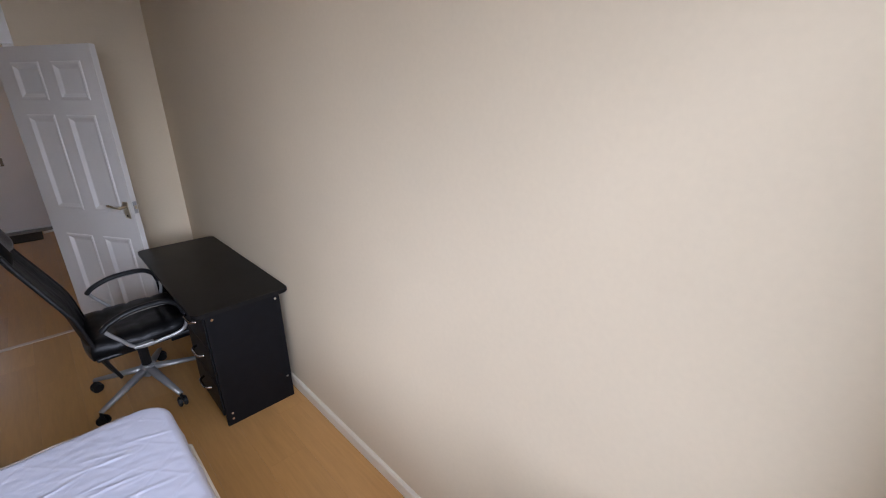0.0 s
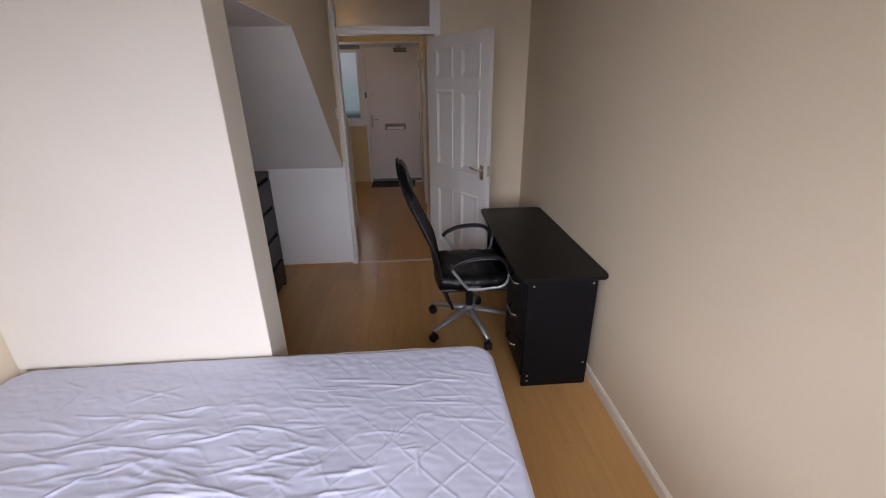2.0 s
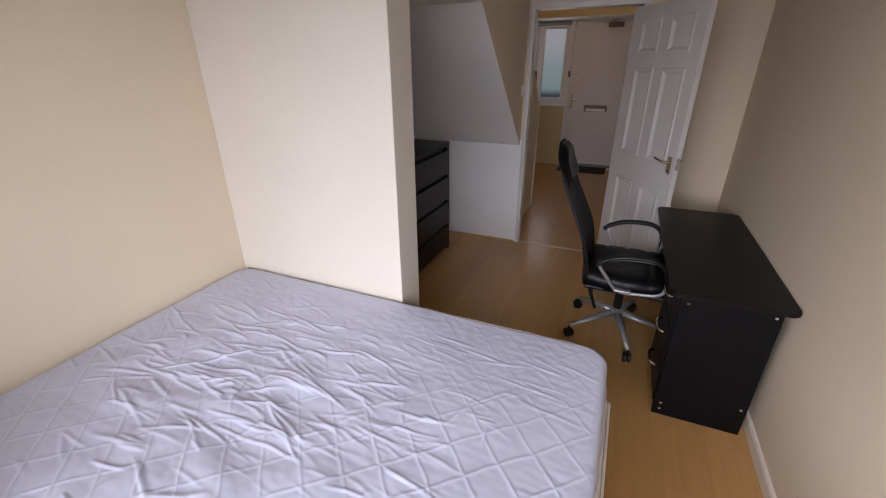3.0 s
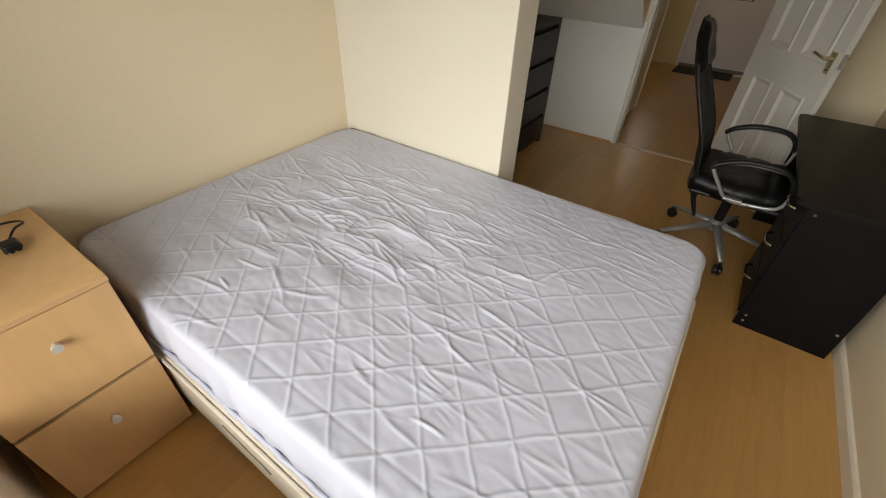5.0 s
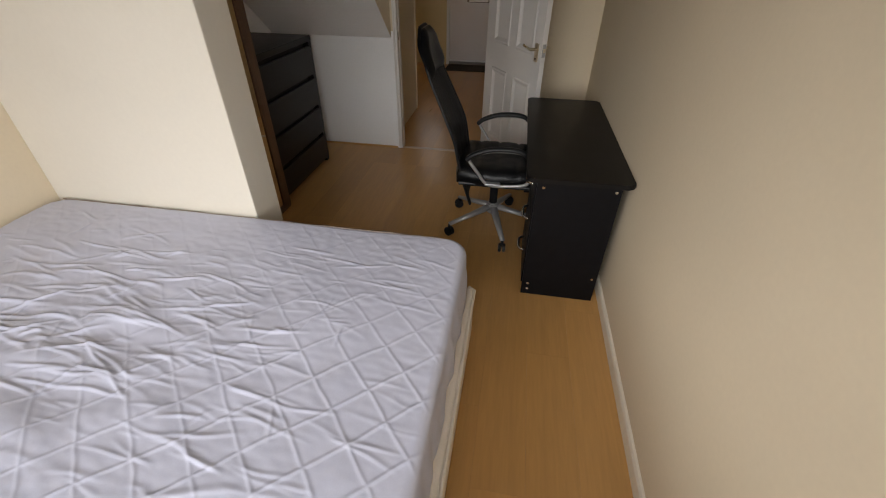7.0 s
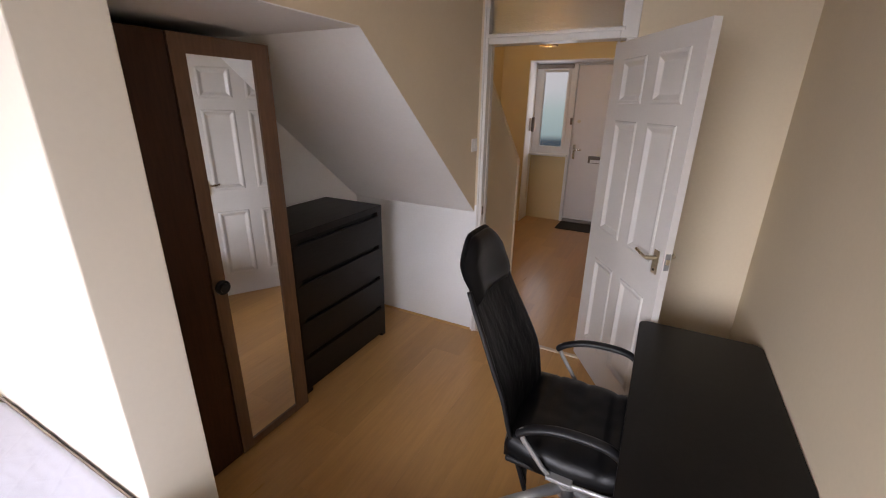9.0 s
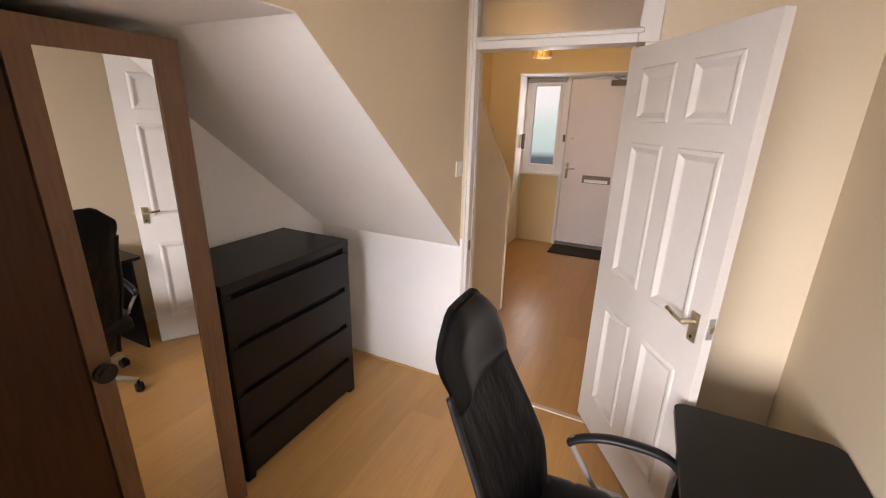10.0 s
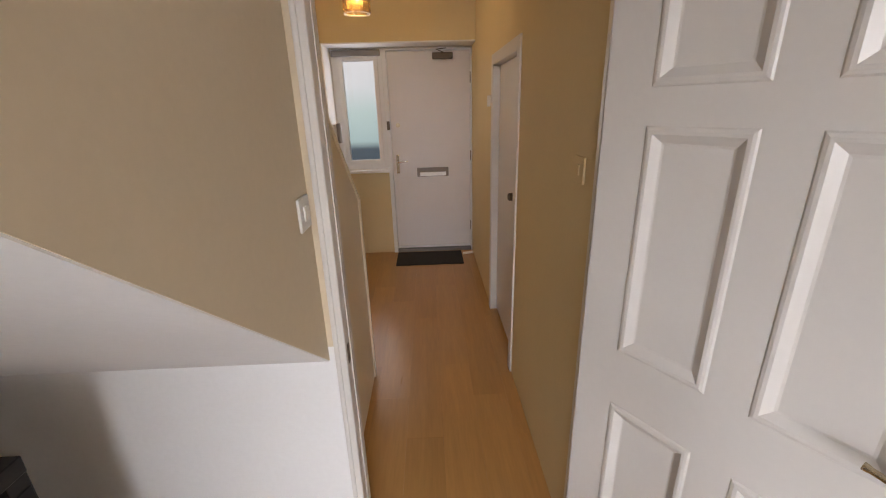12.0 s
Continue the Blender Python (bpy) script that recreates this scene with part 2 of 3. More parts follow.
# ---- the bedroom and its alcove under the stairs ----
CEIL = 2.45
HALL_CEIL = 2.64
WX = -2.67
XS = -1.624
solid("wall_east", box(0, -4.34, 0, 0.12, 0.1, CEIL), CREAM, kind="structure", label="plain cream painted wall beside the desk", category="wall")
solid("wall_west", box(WX - 0.12, -4.34, 0, WX, -2.13, CEIL), CREAM, kind="structure", label="cream painted wall behind the bed", category="wall")
solid("wall_alcove", box(WX - 0.12, -2.13, 0, WX, 0.05, CEIL), WHITE_WALL, kind="structure", label="white painted back wall of the alcove", category="wall")
solid("wall_hall_west", box(WX - 0.12, 0.05, 0, WX, 3.25, HALL_CEIL), HALL, kind="structure", label="yellow-cream painted wall beside the stairs", category="wall")
# opening stays out of view; head and stepped sill sized to shape the daylight
bm = box(-1.2, -4.34, 0, 0, -4.22, 0.78)
box(WX, -4.34, 0, -1.2, -4.22, 0.5, bm=bm)
box(WX, -4.22, 0, -1.9, -4.135, 0.5, bm=bm)
box(WX, -4.34, 2.16, 0, -4.22, CEIL, bm=bm)
box(WX, -4.34, 0.5, -2.2, -4.22, 2.16, bm=bm)
box(-0.15, -4.34, 0.78, 0, -4.22, 2.16, bm=bm)
solid("wall_south", bm, CREAM, kind="structure", label="cream painted wall with the window opening", category="wall")
solid("wall_stub", box(WX, -2.223, 0, -1.638, -2.04, CEIL, 0.004), PALE, kind="structure", label="short cream partition wall between bed and wardrobe", category="wall")
solid("ceiling_hall", box(WX - 0.12, -0.02, HALL_CEIL, 0.12, 3.75, HALL_CEIL + 0.1), HALL, kind="structure", label="yellow-cream painted hall ceiling", category="ceiling")
solid("ceiling", box(WX - 0.12, -4.34, CEIL, 0.12, 0.0, CEIL + 0.1), WHITE_WALL, kind="structure", label="plain white painted ceiling", category="ceiling")
# the stairs' side wall, its lower edge level and then following the stairs down
solid("wall_stair_side", prism([(-2.04, 1.934), (-1.19, 1.934), (0.0, 0.944), (0.0, CEIL), (-2.04, CEIL)], "x", XS - 0.1, XS), CREAM,
      kind="structure", label="cream wall above the sloping alcove edge", category="wall")
solid("ceiling_alcove", prism([(-2.04, 1.93), (-1.19, 1.93), (0.0, 0.94), (0.0, 1.07), (-1.16, 2.04), (-2.04, 2.04)], "x", WX, XS - 0.0015), WHITE_WALL,
      kind="structure", label="white sloping underside of the stairs", category="ceiling")
solid("wall_low", box(WX, 0.0, 0, -1.607, 0.1, 0.99), WHITE_WALL, kind="structure", label="low white wall under the sloping stairs", category="wall")
bm = box(-0.79, 0.0, 0, 0, 0.1, HALL_CEIL)
box(-1.607, 0.0, 2.40, -0.79, 0.1, HALL_CEIL, bm=bm)
box(XS - 0.1, 0.0, 0.99, -1.607, 0.1, HALL_CEIL, bm=bm)
solid("wall_north", bm, CREAM, kind="structure", label="cream wall around the bedroom doorway", category="wall")

# skirting
bm = prism([(0.0, 0.0), (-0.016, 0.0), (-0.016, 0.058), (-0.010, 0.068), (0.0, 0.068)], "y", -4.22, 0.0)
solid("baseboard", bm, SKIRT, kind="structure", label="narrow white painted skirting board", category="skirting")
solid("baseboard_door_wall", box(-0.74, -0.014, 0, -0.016, 0, 0.066, 0.003), GLOSS, kind="structure", label="narrow white painted skirting board", category="skirting")
solid("baseboard_low_wall", prism([(-0.014, 0.0), (-0.014, 0.004), (-0.010, 0.011), (-0.004, 0.014), (0.0, 0.014), (0.0, 0.0)], "x", -2.66, -1.62), OAK, kind="structure", label="thin oak beading along the low white wall", category="beading")

# ---- the hall ----
bm = box(-0.83, 0.1, 0, -0.71, 1.25, HALL_CEIL)
box(-0.83, 2.08, 0, -0.71, 3.72, HALL_CEIL, bm=bm)
box(-0.83, 1.25, 1.91, -0.71, 2.08, HALL_CEIL, bm=bm)
solid("wall_hall_east", bm, HALL, kind="structure", label="yellow-cream painted hall wall with a doorway", category="wall")
bm = box(WX, 3.25, 0, -2.29, 3.72, HALL_CEIL)
box(-2.29, 3.25, 2.215, -0.83, 3.72, HALL_CEIL, bm=bm)
solid("wall_hall_end", bm, HALL, kind="structure", label="yellow-cream hall wall around the entrance recess", category="wall")
bm = box(-2.29, 3.60, 0, -1.73, 3.72, 0.985)
solid("wall_under_window", bm, HALL, kind="structure", label="cream wall below the hall window", category="wall")
solid("wall_recess_side", box(-2.29, 3.252, 0.0, -2.278, 3.60, 2.213), WHITE_WALL, kind="structure", label="white painted side of the window recess", category="wall")
solid("wall_recess_head", box(-2.278, 3.252, 2.203, -0.832, 3.60, 2.2145), WHITE_WALL, kind="structure", label="white painted head of the entrance recess", category="wall")
# solid balustrade of the stairs
balustrade = thing("stair_balustrade", (-1.76, 0.6, 0), "cream panelled stair side sloping up from the hall", "balustrade", kind="structure")
part("panel", prism([(0.1, 0), (1.20, 0), (1.20, 1.17), (0.1, 2.08)], "x", -1.80, -1.712), BALUSTER, balustrade)
part("end_post", box(-1.806, 1.20, 0, -1.700, 1.225, 1.17, 0.004), BALUSTER, balustrade)
part("capping", prism([(0.1, 2.08), (1.225, 1.15), (1.225, 1.172), (0.1, 2.102)], "x", -1.806, -1.704), BALUSTER, balustrade)
solid("wall_hall_return", box(-1.80, 0.1, 0, -1.617, 0.12, 2.08), HALL, kind="structure", label="cream return beside the door frame", category="wall")
# stairs behind the balustrade
for i in range(4):
    solid("stair_tread", box(WX, 1.18 - 0.225 * (i + 1), 0.0, -1.806, 1.18 - 0.225 * i, 0.185 * (i + 1)), HALL, kind="structure",
          label="plain cream stair step", category="stair")

# ---- bedroom door frame, fanlight, door leaf ----
frame_set = thing("door_frame", (-1.2, 0.05, 0), "white gloss door frame with a glazed fanlight", "door frame", kind="structure")
part("jamb", box(-1.607, -0.008, 0, -1.572, 0.102, 2.44, 0.004), GLOSS, frame_set)
part("jamb", box(-0.790, -0.008, 0, -0.735, 0.098, 2.0, 0.004), GLOSS, frame_set)
part("jamb", box(-0.822, -0.008, 2.0, -0.735, 0.112, 2.44, 0.004), GLOSS, frame_set)
part("stop", box(-1.572, 0.045, 0, -1.569, 0.08, 2.0, 0.001), GLOSS, frame_set)
part("hinge_stop", box(-0.844, 0.090, 0, -0.831, 0.114, 2.0, 0.002), GLOSS, frame_set)
part("door_head", box(-1.572, -0.006, 2.0, -0.822, 0.108, 2.05, 0.004), GLOSS, frame_set)
part("moulding", box(-1.604, -0.018, 0, -1.590, -0.007, 2.44, 0.004), GLOSS, frame_set)
part("head_moulding", box(-1.583, -0.016, 2.036, -0.80, -0.005, 2.056, 0.004), GLOSS, frame_set)
part("top_rail", box(-1.572, 0.0, 2.385, -0.822, 0.1, 2.44, 0.003), GLOSS, frame_set)
pane = part("pane", box(-1.572, 0.045, 2.05, -0.822, 0.051, 2.385), FROST, frame_set, "obscured glass fanlight")
pane.visible_shadow = False
part("strike_plate", box(-1.574, 0.008, 0.925, -1.570, 0.028, 0.985), BRONZE, frame_set)
solid("threshold", prism([(0.0, 0.0), (0.04, 0.0), (0.035, 0.006), (0.005, 0.006)], "x", -1.572, -0.80), THRESHOLD, kind="structure",
      label="pale metal threshold strip in the doorway", category="threshold")

# six-panel leaf, built flat along +x and swung into the room
LEAF = Matrix.Translation((-0.832, 0.055, 0.008)) @ Matrix.Rotation(radians(-58.5), 4, "Z")
leaf_root = thing("door_1", (-0.6, -0.3, 0.008), "white six-panel door standing open into the bedroom", "door", kind="structure")
W, H, TH = 0.765, 1.975, 0.036
COLS = ((0.10, 0.33), (0.435, 0.665))
ROWS = ((0.202, 0.758), (0.950, 1.570), (1.666, 1.880))


def on_leaf(bm):
    bmesh.ops.transform(bm, matrix=LEAF, verts=bm.verts)
    return bm


bm = box(-0.028, 0.012, 0, W, TH, H)
for x0, x1 in ((-0.028, COLS[0][0]), (COLS[0][1], COLS[1][0]), (COLS[1][1], W)):
    box(x0, 0, 0, x1, 0.0125, H, bm=bm)
for x0, x1 in COLS:
    for z0, z1 in ((0, ROWS[0][0]), (ROWS[0][1], ROWS[1][0]), (ROWS[1][1], ROWS[2][0]), (ROWS[2][1], H)):
        box(x0, 0, z0, x1, 0.0125, z1, bm=bm)
part("leaf", on_leaf(bm), GLOSS, leaf_root)


def raised_panel(x0, x1, z0, z1):
    """A moulded panel: slope in from the rim, then a slope up to a raised field."""
    bm = bmesh.new()
    loops = []
    for inset, y in ((-0.005, 0.0), (-0.001, -0.0035), (0.006, -0.0055), (0.014, -0.005), (0.034, 0.0075), (0.040, 0.009)):
        loops.append([bm.verts.new(p) for p in ((x0 + inset, y, z0 + inset), (x1 - inset, y, z0 + inset), (x1 - inset, y, z1 - inset), (x0 + inset, y, z1 - inset))])
    for a, b in zip(loops, loops[1:]):
        for i in range(4):
            j = (i + 1) % 4
            bm.faces.new((a[i], a[j], b[j], b[i]))
    bm.faces.new(loops[-1])
    return bm


for x0, x1 in COLS:
    for z0, z1 in ROWS:
        part("panel", on_leaf(raised_panel(x0, x1, z0, z1)), GLOSS, leaf_root)
lever = part("handle_plate", on_leaf(box(0.690, -0.006, 0.910, 0.733, 0.0, 1.025, 0.003)), BRASS, leaf_root, "worn brass lever handle plate")
part("lever", on_leaf(tube(curve([(0.712, -0.002, 0.99), (0.712, -0.045, 0.99), (0.695, -0.055, 0.992), (0.660, -0.055, 0.998), (0.622, -0.052, 1.003)], 5),
                           [0.0095] * 8 + [0.0072] * 8 + [0.0068] * 3 + [0.0085] * 2, sides=10)), BRASS, lever, smooth=True)
part("keyhole", on_leaf(disc((0.712, -0.0065, 0.930), (0, 1, 0), 0.006, 0.003, sides=10)), GAP_SHADE, lever)
part("latch_plate", on_leaf(box(W - 0.0005, 0.007, 0.945, W + 0.003, 0.029, 1.025)), SILVER, leaf_root)
part("latch_bolt", on_leaf(box(W + 0.002, 0.010, 0.975, W + 0.014, 0.024, 1.0, 0.003)), BRASS, leaf_root)
back = part("far_handle_plate", on_leaf(box(0.690, TH, 0.885, 0.735, TH + 0.006, 1.035, 0.003)), BRASS, leaf_root)
part("lever", on_leaf(tube(curve([(0.712, TH, 0.99), (0.712, TH + 0.045, 0.99), (0.655, TH + 0.055, 0.998), (0.605, TH + 0.052, 1.003)], 5), 0.0095)), BRASS, back, smooth=True)
for z in (0.2, 1.0, 1.75):
    part("hinge", on_leaf(box(-0.034, TH - 0.004, z, -0.026, TH + 0.006, z + 0.1, 0.002)), BRONZE, leaf_root)

# light switch on the stair wall
sw = thing("light_switch", (XS, -0.06, 1.40), "white plastic light switch on the cream wall", "switch")
part("plate", box(XS, -0.098, 1.362, XS + 0.007, -0.016, 1.444, 0.003), PLUG, sw)
part("rocker", box(XS + 0.006, -0.070, 1.385, XS + 0.011, -0.045, 1.42, 0.002), PLUG, sw)

# ---- front door, window, hall things ----
FY = 3.60
fd = thing("door_2", (-1.27, FY, 0), "plain white front door, closed, with letter plate", "door", kind="structure")
for x0, x1 in ((-1.755, -1.712), (-0.845, -0.831)):
    part("jamb", box(x0, FY - 0.03, 0, x1, FY + 0.07, 2.2, 0.003), UPVC, fd)
part("head", box(-1.712, FY - 0.03, 2.175, -0.845, FY + 0.07, 2.2, 0.003), UPVC, fd)
part("sill", box(-1.712, FY - 0.02, 0, -0.845, FY + 0.07, 0.035, 0.003), GREY, fd, "grey metal door sill")
part("leaf", box(-1.707, FY, 0.045, -0.850, FY + 0.05, 2.17, 0.003), FRONT, fd)
part("weather_bar", box(-1.700, FY - 0.012, 0.05, -0.856, FY, 0.075, 0.003), UPVC, fd)
lp = part("letter_plate", box(-1.445, FY - 0.010, 0.885, -1.095, FY, 0.985, 0.004), BRONZE, fd, "bronze letter plate")
# pale metal puts the light reflected by the chrome flap into its colour
part("flap", box(-1.415, FY - 0.016, 0.893, -1.125, FY - 0.009, 0.935, 0.002), KNOB, lp)
hp = part("handle_plate", box(-1.672, FY - 0.008, 0.93, -1.638, FY, 1.13, 0.003), CHROME, fd, "chrome lever handle")
part("lever", tube(curve([(-1.655, FY, 1.06), (-1.655, FY - 0.05, 1.06), (-1.63, FY - 0.055, 1.06), (-1.545, FY - 0.05, 1.065)], 5), 0.010), CHROME, hp, smooth=True)
part("lock", disc((-1.63, FY - 0.006, 1.445), (0, 1, 0), 0.022, 0.014), BRASS, fd, smooth=False)
part("keep", box(-1.745, FY - 0.045, 1.40, -1.715, FY - 0.028, 1.49, 0.003), BRONZE, fd)
cl = part("door_closer", box(-1.24, FY - 0.06, 2.085, -1.03, FY, 2.145, 0.008), BRONZE, fd, "bronze overhead door closer")
part("arm", tube([(-1.13, FY - 0.045, 2.147), (-1.20, FY - 0.12, 2.165), (-1.10, FY - 0.035, 2.185)], 0.010, flat=0.5), BRONZE, cl)
for z in (0.25, 1.05, 1.85):
    part("hinge", box(-0.852, FY - 0.016, z, -0.838, FY, z + 0.11, 0.002), BRONZE, fd)

win = thing("window_1", (-1.99, FY, 0.985), "narrow white plastic window beside the front door", "window", kind="structure")
for a in ((-2.278, 0.985, -2.205, 2.2), (-1.80, 0.985, -1.757, 2.2), (-2.205, 2.13, -1.80, 2.2), (-2.205, 0.985, -1.80, 1.045)):
    part("window_frame", box(a[0], FY - 0.005, a[1], a[2], FY + 0.06, a[3], 0.004), UPVC, win)
for a in ((-2.205, 1.045, -2.160, 2.13), (-1.845, 1.045, -1.80, 2.13), (-2.160, 2.085, -1.845, 2.13), (-2.160, 1.045, -1.845, 1.09)):
    part("sash", box(a[0], FY - 0.02, a[1], a[2], FY + 0.04, a[3], 0.005), UPVC, win)
pane = part("pane", box(-2.160, FY + 0.02, 1.09, -1.845, FY + 0.026, 2.085), CLEAR, win)
pane.visible_shadow = False
part("blind_cassette", box(-2.262, FY - 0.055, 2.125, -1.768, FY - 0.022, 2.185, 0.01), GREY, win, "grey roller blind cassette")
part("window_sill", box(-2.276, 3.50, 0.955, -1.735, FY - 0.005, 0.985, 0.006), UPVC, win)

# pale distance outside the hall window, dark hedge at its foot
m = bpy.data.materials.new("outside_brightness")
m.use_nodes = True
n, l = m.node_tree.nodes, m.node_tree.links
co = n.new("ShaderNodeTexCoord")
sep = n.new("ShaderNodeSeparateXYZ")
l.new(co.outputs["Object"], sep.inputs[0])
ramp = n.new("ShaderNodeValToRGB")
mr = n.new("ShaderNodeMapRange")
mr.inputs["From Min"].default_value, mr.inputs["From Max"].default_value = 0.2, 3.2
ns = n.new("ShaderNodeTexNoise")
ns.inputs["Scale"].default_value = 2.5
ad = n.new("ShaderNodeMath")
ad.operation = "MULTIPLY_ADD"
ad.inputs[1].default_value, ad.inputs[2].default_value = 0.35, 0.0
l.new(ns.outputs[0], ad.inputs[0])
l.new(sep.outputs["Z"], ad.inputs[2])
l.new(ad.outputs[0], mr.inputs["Value"])
l.new(mr.outputs[0], ramp.inputs[0])
ramp.color_ramp.elements[0].color = (0.10, 0.14, 0.17, 1)
ramp.color_ramp.elements[0].position = 0.275
ramp.color_ramp.elements[1].color = (0.95, 0.98, 1.0, 1)
ramp.color_ramp.elements[1].position = 0.85
for p, c in ((0.325, (0.50, 0.70, 0.70, 1)), (0.5, (0.62, 0.82, 0.80, 1)), (0.66, (0.88, 0.96, 0.98, 1))):
    e = ramp.color_ramp.elements.new(p)
    e.color = c
em = n.new("ShaderNodeEmission")
em.inputs[1].default_value = 0.9
l.new(ramp.outputs[0], em.inputs[0])
l.new(em.outputs[0], n["Material Output"].inputs[0])
solid("backdrop", box(-7, 7.0, -1, 3, 7.05, 5), m, kind="structure", label="pale hazy garden beyond the hall window", category="backdrop")
solid("ground", box(-60, -60, -0.16, 60, 60, -0.075), PAVING, kind="structure", label="grey paved ground outside the house", category="ground")

# pendant lamp
pl = thing("ceiling_lamp", (-1.757, 2.112, HALL_CEIL), "lit amber crystal glass lamp below a white ceiling plate", "ceiling lamp")
part("ceiling_plate", disc((-1.757, 2.112, 2.462), (0, 0, 1), 0.18, 0.055, sides=36, bevel=0.014), PLUG, pl)
part("stem", disc((-1.757, 2.112, 2.562), (0, 0, 1), 0.014, 0.156, sides=14), BRASS, pl)
shade = part("shade", tube([(-1.757 + 0.084 * math.cos(a * math.tau / 28), 2.112 + 0.084 * math.sin(a * math.tau / 28), 2.236) for a in range(28)], 0.005, close=True, sides=6), BRASS, pl, "amber crystal glass shade")
CRYSTAL = bpy.data.meshes.new("crystal")
bm = box(-0.018, 0.080, -0.031, 0.018, 0.092, 0.031, 0.004)
bm.to_mesh(CRYSTAL)
bm.free()
CRYSTAL.materials.append(AMBER)
for k in range(14):
    for z in (-0.065, 0.0, 0.065):
        ob = new("crystal", CRYSTAL)
        ob.parent = shade
        ob.matrix_local = Matrix.Translation(Vector((-1.757, 2.112, 2.333 + z)) - ORIGIN[pl.name]) @ Matrix.Rotation(k * math.tau / 14, 4, "Z")
        ob.visible_shadow = False
part("ring", tube([(-1.757 + 0.086 * math.cos(a * math.tau / 24), 2.112 + 0.086 * math.sin(a * math.tau / 24), 2.435) for a in range(24)], 0.006, close=True, sides=6), BRASS, pl)
bm = bmesh.new()
bmesh.ops.create_uvsphere(bm, u_segments=16, v_segments=10, radius=0.028)
bmesh.ops.scale(bm, vec=(1, 1, 1.3), verts=bm.verts)
bmesh.ops.translate(bm, vec=(-1.757, 2.112, 2.338), verts=bm.verts)
bulb = part("bulb", bm, BULB, pl, "glowing warm bulb", smooth=True)
bulb.visible_shadow = False
part("cap", disc((-1.757, 2.112, 2.408), (0, 0, 1), 0.02, 0.06), BRASS, pl)

solid("door_mat", box(-1.71, 3.13, 0.0, -0.97, 3.54, 0.014, 0.004), MAT, label="dark fibre door mat on the hall floor", category="door mat", at=(-1.34, 3.33, 0))
# inner door of the hall
idr = thing("door_3", (-0.77, 1.66, 0), "white closed side door in a white frame", "door", kind="structure")
for y0, y1 in ((1.19, 1.265), (2.065, 2.14)):
    part("jamb", box(-0.841, y0, 0, -0.70, y1, 1.965, 0.004), GLOSS, idr)
part("head", box(-0.841, 1.265, 1.895, -0.70, 2.065, 1.965, 0.004), GLOSS, idr)
part("leaf", box(-0.790, 1.268, 0.03, -0.750, 2.062, 1.892, 0.002), GLOSS, idr)
part("knob", disc((-0.812, 1.42, 1.10), (1, 0, 0), 0.024, 0.05, bevel=0.006), BRONZE, idr, "dark bronze knob")
# black strip gives the shade under the closed leaf as colour
part("gap", box(-0.775, 1.268, 0.0, -0.75, 2.062, 0.028), GAP_SHADE, idr)
solid("door_stop", disc((-0.90, 3.40, 0.03), (1, 0, 0.1), 0.014, 0.12), PLUG, label="white door stop on the hall floor", category="door stop", at=(-0.84, 3.40, 0.03))
s2 = thing("light_switch", (-0.83, 0.24, 1.45), "cream plastic light switch on the hall wall", "switch")
part("plate", box(-0.838, 0.215, 1.395, -0.83, 0.30, 1.48, 0.003), HALL, s2)
part("rocker", box(-0.842, 0.245, 1.42, -0.837, 0.27, 1.455, 0.002), HALL, s2)
solid("thermostat", box(-0.85, 2.22, 1.62, -0.83, 2.29, 1.70, 0.004), PLUG, label="small white control box on the hall wall", category="thermostat", at=(-0.83, 2.25, 1.66))
ic = thing("entry_phone", (-2.278, 3.42, 1.4), "grey and white entry phone on the recess wall", "entry phone")
part("base", box(-2.278, 3.38, 1.30, -2.25, 3.46, 1.48, 0.008), PLUG, ic)
part("handset", box(-2.25, 3.395, 1.29, -2.205, 3.44, 1.49, 0.014), GREY, ic)
part("cord", tube(curve([(-2.24, 3.42, 1.30), (-2.245, 3.40, 1.0), (-2.25, 3.42, 0.6), (-2.262, 3.46, 0.32)], 8), 0.005, sides=6), PLUG, ic)

# ---- wardrobe in the alcove ----
wd = thing("wardrobe", (-2.385, -1.63, 0), "dark brown two-door wardrobe with one mirrored door", "wardrobe")
WF = -2.10
WY0, WYM, WY1, WH = -2.032, -1.655, -1.222, 1.885
part("side_panel", box(-2.66, WY0, 0, WF - 0.02, WY0 + 0.018, WH, 0.001), BROWN, wd)
part("side_panel", box(-2.66, WY1 - 0.018, 0, WF - 0.02, WY1, WH, 0.001), BROWN, wd)
part("top_panel", box(-2.66, WY0 + 0.018, WH - 0.02, WF - 0.02, WY1 - 0.018, WH), BROWN, wd)
part("plinth", box(-2.64, WY0 + 0.018, 0.0, WF - 0.025, WY1 - 0.018, 0.06), BROWN, wd)
part("back_panel", box(-2.66, WY0 + 0.018, 0.06, -2.65, WY1 - 0.018, WH - 0.02), BROWN, wd)
d1 = part("plain_door", box(WF - 0.018, WY0 + 0.002, 0.012, WF, WYM - 0.003, WH - 0.004, 0.0015), BROWN, wd, "plain dark brown door")
MZ0, MZ1, MY0, MY1 = 0.055, 1.815, -1.594, -1.305
bm = box(WF - 0.018, WYM + 0.003, 0.012, WF + 0.004, MY0, WH - 0.004)
box(WF - 0.018, MY1, 0.012, WF + 0.004, WY1 - 0.002, WH - 0.004, bm=bm)
box(WF - 0.018, MY0, MZ1, WF + 0.004, MY1, WH - 0.004, bm=bm)
box(WF - 0.018, MY0, 0.012, WF + 0.004, MY1, MZ0, bm=bm)
d2 = part("mirror_door", bm, BROWN_FRAME, wd, "brown framed mirror door")
